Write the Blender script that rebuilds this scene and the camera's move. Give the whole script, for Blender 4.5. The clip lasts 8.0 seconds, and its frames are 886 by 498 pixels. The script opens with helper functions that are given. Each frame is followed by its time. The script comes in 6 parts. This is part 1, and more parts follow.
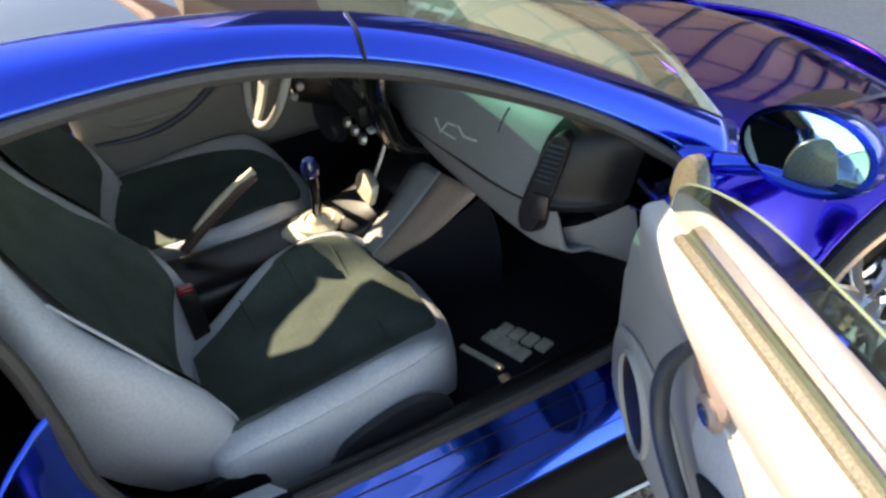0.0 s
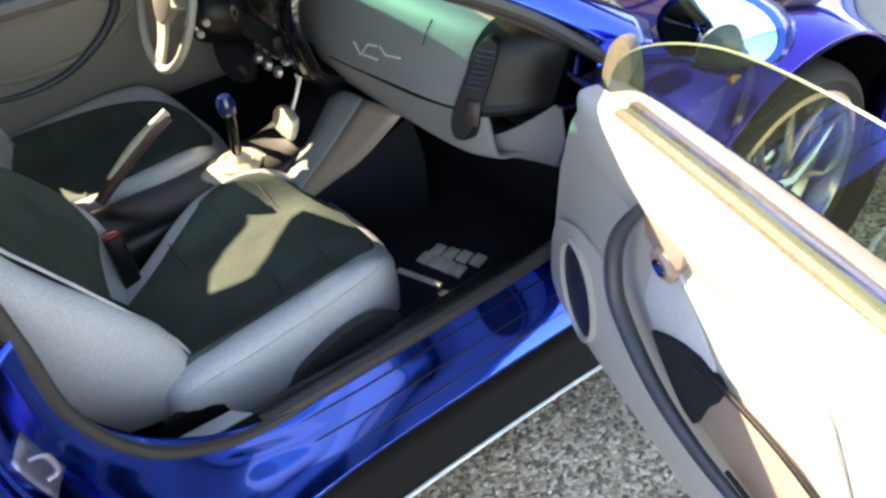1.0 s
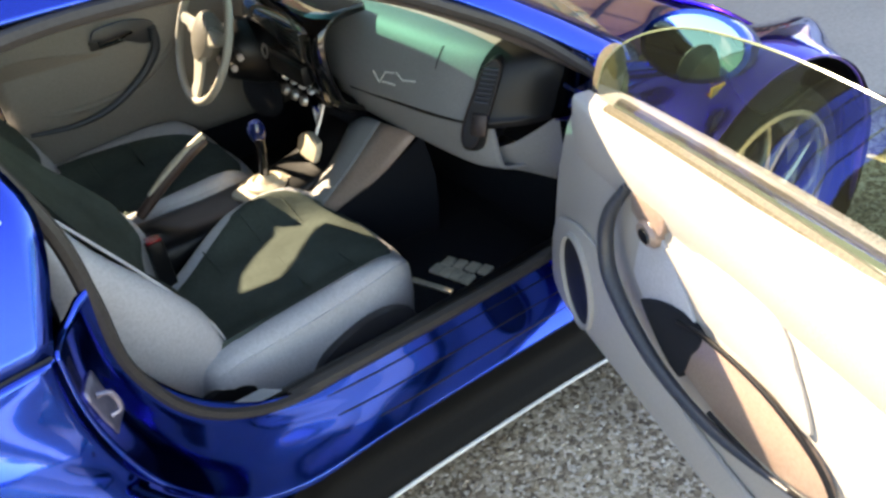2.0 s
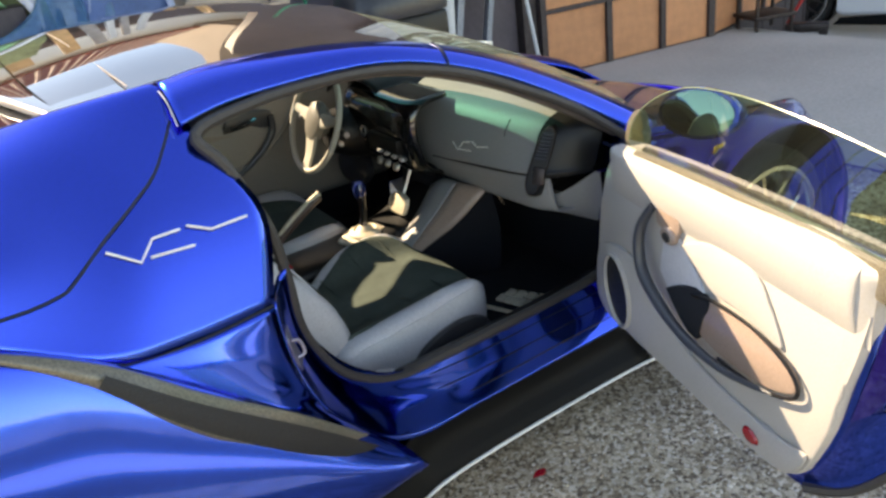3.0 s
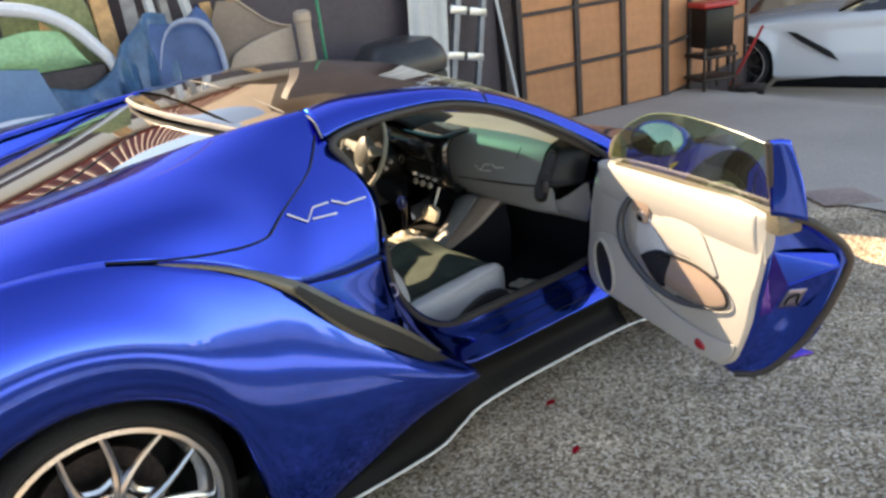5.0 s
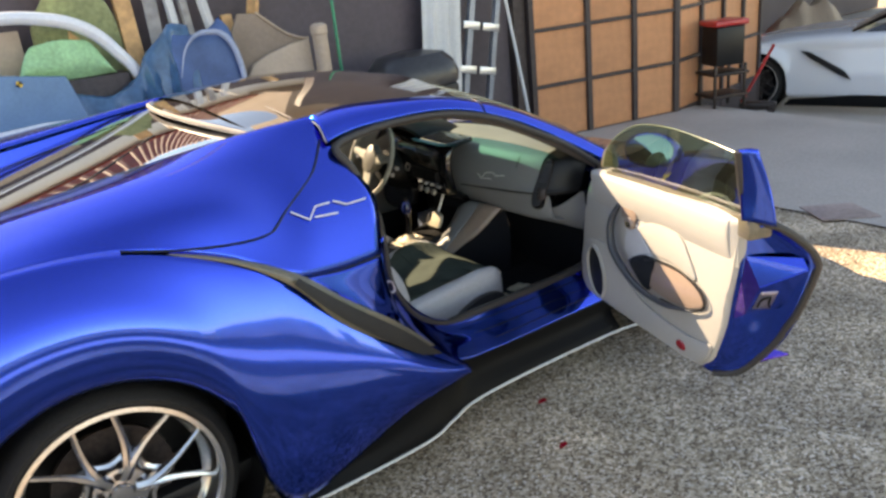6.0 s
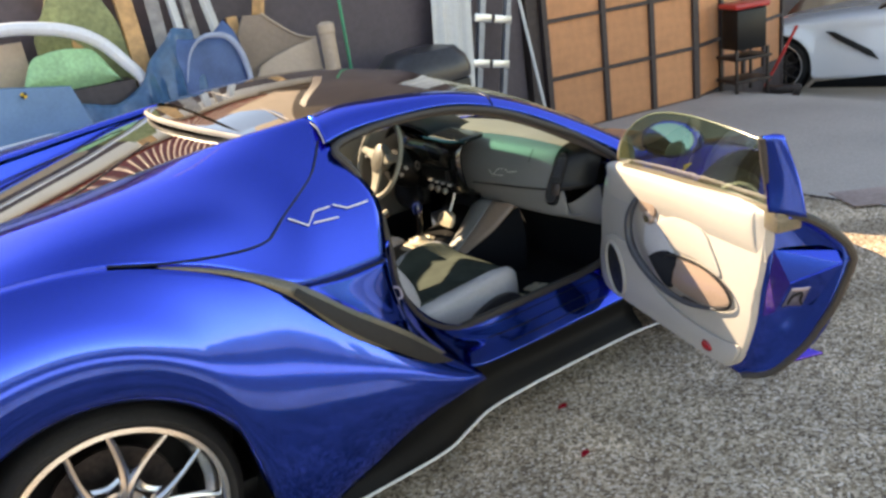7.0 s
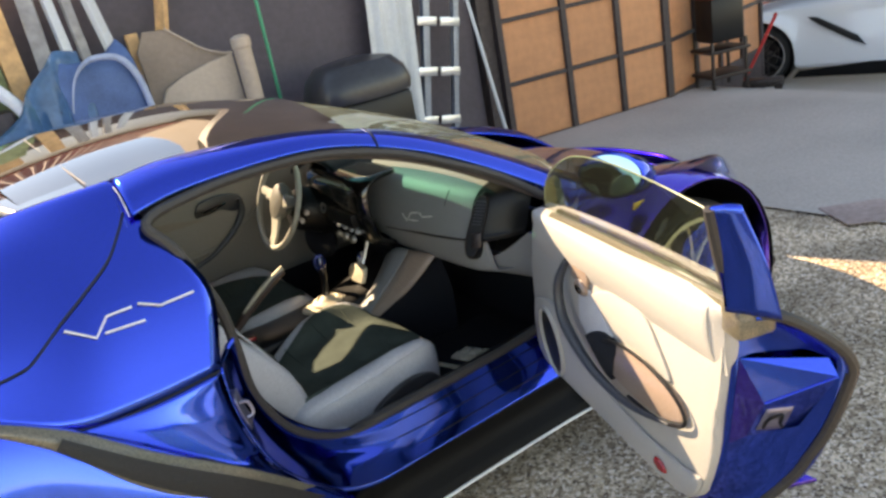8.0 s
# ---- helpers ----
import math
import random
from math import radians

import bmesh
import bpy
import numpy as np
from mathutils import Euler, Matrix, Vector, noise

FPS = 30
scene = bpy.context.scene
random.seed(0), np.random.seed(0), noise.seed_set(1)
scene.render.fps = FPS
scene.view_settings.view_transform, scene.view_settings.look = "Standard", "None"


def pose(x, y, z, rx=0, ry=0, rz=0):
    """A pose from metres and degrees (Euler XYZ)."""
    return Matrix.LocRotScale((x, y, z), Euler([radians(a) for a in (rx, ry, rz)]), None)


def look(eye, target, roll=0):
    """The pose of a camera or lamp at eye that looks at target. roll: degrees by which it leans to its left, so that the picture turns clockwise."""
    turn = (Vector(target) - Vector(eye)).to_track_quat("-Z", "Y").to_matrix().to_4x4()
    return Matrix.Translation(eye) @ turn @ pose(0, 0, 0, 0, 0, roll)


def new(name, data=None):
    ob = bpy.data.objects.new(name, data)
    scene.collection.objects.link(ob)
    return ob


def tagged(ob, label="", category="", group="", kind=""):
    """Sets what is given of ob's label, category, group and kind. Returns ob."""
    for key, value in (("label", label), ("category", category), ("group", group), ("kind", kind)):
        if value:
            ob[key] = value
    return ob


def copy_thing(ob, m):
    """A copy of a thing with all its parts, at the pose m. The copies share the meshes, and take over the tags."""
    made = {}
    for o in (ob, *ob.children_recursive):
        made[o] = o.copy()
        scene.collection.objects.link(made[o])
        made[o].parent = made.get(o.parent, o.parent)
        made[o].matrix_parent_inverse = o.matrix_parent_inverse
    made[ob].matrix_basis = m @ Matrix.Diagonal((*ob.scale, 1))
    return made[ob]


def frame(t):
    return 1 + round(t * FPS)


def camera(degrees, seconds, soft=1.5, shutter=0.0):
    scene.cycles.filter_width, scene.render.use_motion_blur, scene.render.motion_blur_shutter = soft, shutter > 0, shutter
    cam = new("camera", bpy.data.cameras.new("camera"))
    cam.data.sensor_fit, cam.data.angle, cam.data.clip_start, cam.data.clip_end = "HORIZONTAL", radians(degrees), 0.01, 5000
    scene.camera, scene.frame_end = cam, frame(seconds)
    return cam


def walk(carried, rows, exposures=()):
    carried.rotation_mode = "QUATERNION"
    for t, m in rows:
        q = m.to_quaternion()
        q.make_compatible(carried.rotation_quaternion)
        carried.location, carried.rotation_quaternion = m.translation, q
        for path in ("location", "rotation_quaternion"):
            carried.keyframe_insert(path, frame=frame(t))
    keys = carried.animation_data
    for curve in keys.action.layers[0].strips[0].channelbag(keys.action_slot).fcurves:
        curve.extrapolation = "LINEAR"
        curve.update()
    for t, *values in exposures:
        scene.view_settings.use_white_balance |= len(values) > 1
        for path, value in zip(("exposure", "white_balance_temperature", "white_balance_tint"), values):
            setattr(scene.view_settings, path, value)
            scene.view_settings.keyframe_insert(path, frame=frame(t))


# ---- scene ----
cam = camera(60.4, 8.0, soft=2.8)
PATH = [
    (0, (0.424, 0.002, 1.471), (1.011, 1.504, 0.288), -7.8),
    (0.2, (0.443, -0.035, 1.431), (1.034, 1.446, 0.224), -7.8),
    (0.5, (0.402, -0.051, 1.434), (1.118, 1.358, 0.208), -5.1),
    (1, (0.285, -0.023, 1.407), (1.091, 1.295, 0.137), -7.0),
    (1.2, (0.233, 0.021, 1.387), (1.11, 1.262, 0.087), -6.3),
    (2.3, (0.095, -0.316, 1.386), (0.956, 1.156, 0.341), -7.0),
    (2.5, (0.024, -0.396, 1.41), (0.888, 1.099, 0.401), -7.0),
    (3, (-0.25, -0.559, 1.484), (0.659, 0.988, 0.601), -7.9),
    (3.5, (-0.386, -0.765, 1.522), (0.529, 0.837, 0.75), -8.3),
    (4, (-0.538, -0.919, 1.564), (0.409, 0.662, 0.788), -8.6),
    (4.5, (-0.743, -0.978, 1.576), (0.266, 0.576, 0.823), -8.3),
    (4.7, (-0.841, -1.004, 1.604), (0.189, 0.535, 0.849), -7.4),
    (5.8, (-0.915, -1.212, 1.608), (0.107, 0.346, 0.881), -5.7),
    (6, (-0.908, -1.22, 1.609), (0.1, 0.354, 0.896), -6.1),
    (6.5, (-0.907, -1.231, 1.606), (0.08, 0.364, 0.912), -7.1),
    (7, (-0.803, -1.15, 1.577), (0.15, 0.457, 0.864), -8.6),
    (7.5, (-0.537, -0.948, 1.569), (0.425, 0.633, 0.811), -10.4),
    (8, (-0.198, -0.804, 1.523), (0.763, 0.795, 0.802), -11.1),
]
walk(cam, [(t, look(eye, target, roll)) for t, eye, target, roll in PATH],
     exposures=[(0, 2.10, 8500, 11), (0.5, 2.38, 8750, 12), (1.0, 2.60, 8900, 13), (2.5, 2.08, 9300, 12), (3.5, 1.80, 9700, 13), (6, 1.72, 9900, 14), (8, 1.83, 10200, 14)])
# world, sun and exposure
world = bpy.data.worlds.new("sky")
scene.world = world
world.use_nodes = True
wn = world.node_tree.nodes
sky = wn.new("ShaderNodeTexSky")
sky.sky_type = "NISHITA"
sky.sun_disc = False
sky.dust_density, sky.ozone_density = 0.1, 2.5
SUN_TO = Vector((-0.385, 1.0, 0.74)).normalized()
sky.sun_elevation = math.asin(SUN_TO.z)
sky.sun_rotation = math.atan2(SUN_TO.x, SUN_TO.y)
world.node_tree.links.new(sky.outputs[0], wn["Background"].inputs[0])
wn["Background"].inputs[1].default_value = 0.15
sun_data = bpy.data.lights.new("sun", "SUN")
sun_data.energy, sun_data.angle, sun_data.color = 4.1, radians(0.5), (1.0, 0.93, 0.82)
sun = new("sun", sun_data)
sun.matrix_world = look(SUN_TO * 20, (0, 0, 0))

# ---- materials ----


def material(name, color, rough=0.5, metal=0.0, coat=0.0, spec=0.5, grain=0.0, scale=40.0, bump=0.0, stain=0.0, stain_scale=3.0, coat_rough=0.03, trans=0.0, ior=1.45, per_piece=0.0):
    """A surface with variation at two scales: stain (broad) and grain (fine), and a fine relief."""
    m = bpy.data.materials.new(name)
    m.use_nodes = True
    nt = m.node_tree
    p = nt.nodes["Principled BSDF"]
    p.inputs["Base Color"].default_value = (*color, 1)
    p.inputs["Roughness"].default_value = rough
    p.inputs["Metallic"].default_value = metal
    p.inputs["Coat Weight"].default_value = coat
    p.inputs["Coat Roughness"].default_value = coat_rough
    p.inputs["Specular IOR Level"].default_value = spec
    p.inputs["Transmission Weight"].default_value = trans
    p.inputs["IOR"].default_value = ior
    tc = nt.nodes.new("ShaderNodeTexCoord")
    last = None
    for amount, size, detail in ((stain, stain_scale, 5), (grain, scale, 3)):
        if amount <= 0:
            continue
        n = nt.nodes.new("ShaderNodeTexNoise")
        n.inputs["Scale"].default_value = size
        n.inputs["Detail"].default_value = detail
        nt.links.new(tc.outputs["Object"], n.inputs["Vector"])
        r = nt.nodes.new("ShaderNodeMapRange")
        r.inputs["From Min"].default_value, r.inputs["From Max"].default_value = 0.3, 0.7
        r.inputs["To Min"].default_value, r.inputs["To Max"].default_value = 1 - amount, 1 + amount
        nt.links.new(n.outputs["Fac"], r.inputs["Value"])
        x = nt.nodes.new("ShaderNodeVectorMath")
        x.operation = "SCALE"
        if last is None:
            x.inputs[0].default_value = color
        else:
            nt.links.new(last, x.inputs[0])
        nt.links.new(r.outputs["Result"], x.inputs["Scale"])
        last = x.outputs[0]
    if per_piece > 0:
        info = nt.nodes.new("ShaderNodeObjectInfo")
        r = nt.nodes.new("ShaderNodeMapRange")
        r.inputs["To Min"].default_value, r.inputs["To Max"].default_value = 1 - per_piece, 1 + per_piece
        nt.links.new(info.outputs["Random"], r.inputs["Value"])
        x = nt.nodes.new("ShaderNodeVectorMath")
        x.operation = "SCALE"
        if last is None:
            x.inputs[0].default_value = color
        else:
            nt.links.new(last, x.inputs[0])
        nt.links.new(r.outputs["Result"], x.inputs["Scale"])
        last = x.outputs[0]
    if last is not None:
        nt.links.new(last, p.inputs["Base Color"])
    if bump > 0:
        n = nt.nodes.new("ShaderNodeTexNoise")
        n.inputs["Scale"].default_value = scale
        n.inputs["Detail"].default_value = 4
        nt.links.new(tc.outputs["Object"], n.inputs["Vector"])
        b = nt.nodes.new("ShaderNodeBump")
        b.inputs["Strength"].default_value = bump
        b.inputs["Distance"].default_value = 0.004
        nt.links.new(n.outputs["Fac"], b.inputs["Height"])
        nt.links.new(b.outputs["Normal"], p.inputs["Normal"])
    return m


PAINT = material("blue_metallic_paint", (0.0, 0.062, 0.56), 0.11, 1.0, coat=0.6, spec=0.5, grain=0.12, scale=900, coat_rough=0.015)
PURPLE = material("purple_blue_paint", (0.045, 0.010, 0.46), 0.18, 1.0, coat=1.0, spec=0.15, grain=0.12, scale=900)
for _m in (PAINT, PURPLE):
    _m.node_tree.nodes["Principled BSDF"].inputs["Coat IOR"].default_value = 1.6
    _m.node_tree.nodes["Principled BSDF"].inputs["Specular Tint"].default_value = (0.25, 0.45, 1.0, 1)
ALUTRIM = material("satin_aluminium_trim", (0.5, 0.5, 0.5), 0.3, 0.9, grain=0.06, scale=120)
PULLGREY = material("dark_slate_grip_plastic", (0.045, 0.05, 0.06), 0.32, grain=0.15, scale=200, bump=0.08)
STEEL = material("dull_lilac_steel", (0.27, 0.26, 0.34), 0.4, 0.8, grain=0.1, scale=90)
RUBBER = material("black_rubber_seal", (0.036, 0.032, 0.030), 0.55, grain=0.15, scale=120, bump=0.15)
TRIM = material("satin_black_plastic", (0.007, 0.007, 0.008), 0.38, spec=0.35, grain=0.2, scale=200, bump=0.1)
GLOSSBLACK = material("gloss_black_panel", (0.006, 0.005, 0.005), 0.06, coat=1.0)
REARGLASS = material("mirror_tinted_rear_glass", (0.010, 0.010, 0.012), 0.03, spec=1.0, coat=1.0, coat_rough=0.01)
REARGLASS.node_tree.nodes["Principled BSDF"].inputs["Coat IOR"].default_value = 4.5
ROOFBLACK = material("smoked_glossy_roof_panel", (0.035, 0.027, 0.022), 0.05, spec=0.9, coat=1.0, coat_rough=0.01, grain=0.1, scale=60, stain=0.3, stain_scale=6)
ROOFBLACK.node_tree.nodes["Principled BSDF"].inputs["Coat IOR"].default_value = 1.9
LIPGREY = material("grey_tan_moulding", (0.27, 0.23, 0.20), 0.5, grain=0.1, scale=90, stain=0.15, stain_scale=6)
WHEELGREY = material("pale_wheel_leather", (0.42, 0.41, 0.36), 0.45, grain=0.08, scale=160, bump=0.1, stain=0.1)
RIMGREY = material("dark_rim_leather", (0.17, 0.165, 0.15), 0.4, grain=0.08, scale=160, bump=0.1, stain=0.1)
CARBON = material("grey_olive_carbon", (0.12, 0.105, 0.075), 0.32, coat=0.5, grain=0.35, scale=260, bump=0.05)
MESHBLACK = material("black_grille_mesh", (0.01, 0.01, 0.011), 0.5, grain=0.5, scale=320, bump=0.6)
GREYLEATHER = material("blue_grey_leather", (0.50, 0.505, 0.53), 0.40, grain=0.1, scale=180, bump=0.22, stain=0.06, stain_scale=6)
SUEDE = material("dark_green_black_suede", (0.070, 0.088, 0.076), 0.9, spec=0.2, grain=0.35, scale=420, bump=0.25, stain=0.2, stain_scale=9)
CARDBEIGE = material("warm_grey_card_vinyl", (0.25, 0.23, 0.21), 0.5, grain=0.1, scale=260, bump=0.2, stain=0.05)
CARDBROWN = material("brown_grey_card_insert", (0.25, 0.21, 0.18), 0.7, grain=0.12, scale=260, bump=0.2, stain=0.05)
DASHGREY = material("grey_dashboard_vinyl", (0.245, 0.25, 0.255), 0.5, grain=0.1, scale=260, bump=0.2, stain=0.05)
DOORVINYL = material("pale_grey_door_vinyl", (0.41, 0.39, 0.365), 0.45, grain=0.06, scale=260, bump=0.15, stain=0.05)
TAUPE = material("taupe_pocket_liner", (0.30, 0.22, 0.18), 0.3, grain=0.12, scale=200, bump=0.1, coat=0.3)
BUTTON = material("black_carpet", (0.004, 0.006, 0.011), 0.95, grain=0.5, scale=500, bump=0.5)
CHROME = material("polished_chrome", (0.75, 0.75, 0.76), 0.08, 1.0)
RIMPOLISH = material("polished_rim_alloy", (0.72, 0.71, 0.70), 0.24, 1.0, grain=0.05, scale=120)
ALLOY = material("machined_wheel_alloy", (0.55, 0.54, 0.55), 0.22, 1.0, grain=0.08, scale=140)
SKIRTBLACK = material("matt_black_skirt", (0.0030, 0.0030, 0.0035), 0.6, spec=0.2, grain=0.3, scale=150, bump=0.1)
DARKMETAL = material("dark_cast_metal", (0.05, 0.04, 0.038), 0.45, 0.7, grain=0.3, scale=60)
TYRE = material("tyre_rubber", (0.017, 0.016, 0.016), 0.7, grain=0.3, scale=160, bump=0.25, stain=0.2, stain_scale=8)
WHITELINE = material("white_edge_trim", (0.72, 0.71, 0.68), 0.4, stain=0.1, stain_scale=12)
YELLOW = material("gold_shield_enamel", (0.7, 0.42, 0.03), 0.3, coat=0.6, grain=0.3, scale=90)
RED = material("red_reflector", (0.35, 0.01, 0.02), 0.25, coat=0.6)
REDPAINT = material("red_painted_steel", (0.5, 0.03, 0.03), 0.35, coat=0.4, stain=0.25, stain_scale=5)


def glass(name, color, base=0.06, dust=0.0, rise=5.0):
    m = bpy.data.materials.new(name)
    m.use_nodes = True
    nt = m.node_tree
    out = nt.nodes["Material Output"]
    nt.nodes.remove(nt.nodes["Principled BSDF"])
    t = nt.nodes.new("ShaderNodeBsdfTransparent")
    t.inputs[0].default_value = (*color, 1)
    g = nt.nodes.new("ShaderNodeBsdfGlossy")
    g.inputs["Roughness"].default_value = 0.02
    lw = nt.nodes.new("ShaderNodeLayerWeight")
    lw.inputs["Blend"].default_value = 0.5
    pw = nt.nodes.new("ShaderNodeMath")
    pw.operation = "POWER"
    pw.inputs[1].default_value = rise
    nt.links.new(lw.outputs["Facing"], pw.inputs[0])
    f = nt.nodes.new("ShaderNodeMapRange")
    f.inputs["To Min"].default_value, f.inputs["To Max"].default_value = base, 1.0
    nt.links.new(pw.outputs[0], f.inputs["Value"])
    mix = nt.nodes.new("ShaderNodeMixShader")
    nt.links.new(f.outputs["Result"], mix.inputs[0])
    nt.links.new(t.outputs[0], mix.inputs[1])
    nt.links.new(g.outputs[0], mix.inputs[2])
    last = mix
    if dust > 0:
        # a film of dust that catches the sun
        tc = nt.nodes.new("ShaderNodeTexCoord")
        n = nt.nodes.new("ShaderNodeTexNoise")
        n.inputs["Scale"].default_value = 5.0
        n.inputs["Detail"].default_value = 7
        nt.links.new(tc.outputs["Object"], n.inputs["Vector"])
        r = nt.nodes.new("ShaderNodeMapRange")
        r.inputs["From Min"].default_value, r.inputs["From Max"].default_value = 0.3, 0.7
        r.inputs["To Min"].default_value, r.inputs["To Max"].default_value = dust * 0.7, dust * 1.3
        nt.links.new(n.outputs["Fac"], r.inputs["Value"])
        d = nt.nodes.new("ShaderNodeBsdfDiffuse")
        d.inputs[0].default_value = (0.44, 0.48, 0.36, 1)
        last = nt.nodes.new("ShaderNodeMixShader")
        nt.links.new(r.outputs["Result"], last.inputs[0])
        nt.links.new(mix.outputs[0], last.inputs[1])
        nt.links.new(d.outputs[0], last.inputs[2])
    nt.links.new(last.outputs[0], out.inputs[0])
    return m


DOORGLASS = glass("olive_tinted_glass", (0.46, 0.58, 0.40), 0.18, dust=0.02, rise=2.6)
SCREENGLASS = glass("green_tinted_glass", (0.80, 0.89, 0.78), 0.10, dust=0.15)
BANDGLASS = glass("teal_sun_tint_glass", (0.13, 0.44, 0.43), 0.07)
BRAKEBROWN = material("dark_brown_brake_leather", (0.075, 0.045, 0.038), 0.4, grain=0.12, scale=150, bump=0.15)
CREAM = material("crumpled_cream_leather", (0.62, 0.55, 0.42), 0.5, grain=0.12, scale=60, bump=0.5, stain=0.15, stain_scale=14)
BLUEKNOB = material("blue_black_knob", (0.01, 0.02, 0.10), 0.1, coat=1.0)
MIRROR = material("blue_antiglare_mirror_glass", (0.46, 0.66, 0.70), 0.01, 1.0)

# ---- mesh helpers ----


def finish(bm, smooth=True):
    bmesh.ops.recalc_face_normals(bm, faces=bm.faces[:])
    me = bpy.data.meshes.new("mesh")
    bm.to_mesh(me)
    bm.free()
    if smooth:
        me.polygons.foreach_set("use_smooth", [True] * len(me.polygons))
        me.set_sharp_from_angle(angle=radians(38))
    return me


def part(name, bm, mat, parent=None, label="", smooth=True):
    me = finish(bm, smooth)
    me.materials.append(mat)
    ob = new(name, me)
    if parent is not None:
        ob.parent = parent
    if label:
        ob["label"] = label
    return ob


def empty(name, m, label, category, group=""):
    ob = new(name)
    ob.matrix_world = m
    return tagged(ob, label, category, group)


def solid(ob, thick, offset=-1.0):
    md = ob.modifiers.new("thickness", "SOLIDIFY")
    md.thickness, md.offset = thick, offset
    return ob


def spline(pts, k):
    """Points of a smooth curve through pts, k steps a span."""
    pts = [Vector(p) for p in pts]
    if k <= 1 or len(pts) < 3:
        if len(pts) == 2 and k > 1:
            return [pts[0].lerp(pts[1], i / k) for i in range(k + 1)]
        return pts
    out = []
    for i in range(len(pts) - 1):
        a, b, c, d = pts[max(i - 1, 0)], pts[i], pts[i + 1], pts[min(i + 2, len(pts) - 1)]
        for j in range(k):
            t = j / k
            out.append(0.5 * ((2 * b) + (c - a) * t + (2 * a - 5 * b + 4 * c - d) * t * t + (3 * b - a - 3 * c + d) * t ** 3))
    out.append(pts[-1])
    return out


def surface(grid, ku=5, kv=5, mirror=False):
    """A smooth sheet through a coarse net of points; mirror: the same on the other side of the car."""
    rows = [spline(r, ku) for r in grid]
    cols = [spline([r[i] for r in rows], kv) for i in range(len(rows[0]))]
    bm = bmesh.new()
    sets = [cols]
    if mirror:
        sets.append([[Vector((p.x, -p.y, p.z)) for p in c] for c in cols])
    for cs in sets:
        vs = [[bm.verts.new(p) for p in c] for c in cs]
        for i in range(len(vs) - 1):
            for j in range(len(vs[0]) - 1):
                bm.faces.new((vs[i][j], vs[i + 1][j], vs[i + 1][j + 1], vs[i][j + 1]))
    return bm


def relax(bm, turns):
    """Evens out ripples across the car in a sheet whose edges stay where they are."""
    inner = [(v, [e.other_vert(v) for e in v.link_edges]) for v in bm.verts if not v.is_boundary]
    for _ in range(turns):
        ys = [sum(o.co.y for o in near) / len(near) for v, near in inner]
        for (v, near), y in zip(inner, ys):
            v.co.y += 0.7 * (y - v.co.y)
    return bm


def loft(sections, closed=True, caps=True, bm=None):
    bm = bm or bmesh.new()
    vs = [[bm.verts.new(p) for p in s] for s in sections]
    n = len(vs[0])
    for a, b in zip(vs, vs[1:]):
        for i in range(n if closed else n - 1):
            bm.faces.new((a[i], a[(i + 1) % n], b[(i + 1) % n], b[i]))
    if caps and closed:
        bm.faces.new(vs[0][::-1])
        bm.faces.new(vs[-1])
    return bm


def tube(pts, radius, n=8, k=5, bm=None, flat=1.0):
    """A round bar along a smooth line; radius: a number or one for each point given."""
    line = spline(pts, k)
    if isinstance(radius, (int, float)):
        radii = [radius] * len(line)
    else:
        radii = [v.x for v in spline([(r, 0, 0) for r in radius], k)]
    secs, up = [], None
    for i, p in enumerate(line):
        d = (line[min(i + 1, len(line) - 1)] - line[max(i - 1, 0)]).normalized()
        if up is None:
            side = d.cross(Vector((0, 0, 1)))
            if side.length < 0.05:
                side = d.cross(Vector((0, 1, 0)))
            up = side.normalized().cross(d)
        up = (up - d * up.dot(d)).normalized()
        side = d.cross(up)
        secs.append([p + radii[i] * (math.cos(2 * math.pi * a / n) * side + flat * math.sin(2 * math.pi * a / n) * up) for a in range(n)])
    return loft(secs, bm=bm)


def box(lo, hi, bevel=0.0, bm=None, m=None, segments=2):
    own = bmesh.new()
    c = bmesh.ops.create_cube(own, size=1.0)
    for v in own.verts:
        v.co = Vector([lo[i] + (v.co[i] + 0.5) * (hi[i] - lo[i]) for i in range(3)])
    if bevel > 0:
        bmesh.ops.bevel(own, geom=own.edges[:], offset=bevel, segments=segments, affect="EDGES", profile=0.5)
    if m is not None:
        own.transform(m)
    if bm is None:
        return own
    tmp = bpy.data.meshes.new("tmp")
    own.to_mesh(tmp)
    own.free()
    bm.from_mesh(tmp)
    bpy.data.meshes.remove(tmp)
    return bm


def lathe(profile, n=32, m=None, bm=None, close=False):
    """Turns (radius, height) pairs round the z axis."""
    own = bmesh.new()
    rings = []
    for r, h in profile:
        if r < 1e-6:
            rings.append([own.verts.new((0, 0, h))])
        else:
            rings.append([own.verts.new((r * math.cos(2 * math.pi * i / n), r * math.sin(2 * math.pi * i / n), h)) for i in range(n)])
    pairs = list(zip(rings, rings[1:]))
    if close:
        pairs.append((rings[-1], rings[0]))
    for a, b in pairs:
        for i in range(n):
            j = (i + 1) % n
            if len(a) == 1 and len(b) == 1:
                continue
            if len(a) == 1:
                own.faces.new((a[0], b[j], b[i]))
            elif len(b) == 1:
                own.faces.new((a[i], a[j], b[0]))
            else:
                own.faces.new((a[i], a[j], b[j], b[i]))
    if m is not None:
        own.transform(m)
    if bm is None:
        return own
    tmp = bpy.data.meshes.new("tmp")
    own.to_mesh(tmp)
    own.free()
    bm.from_mesh(tmp)
    bpy.data.meshes.remove(tmp)
    return bm


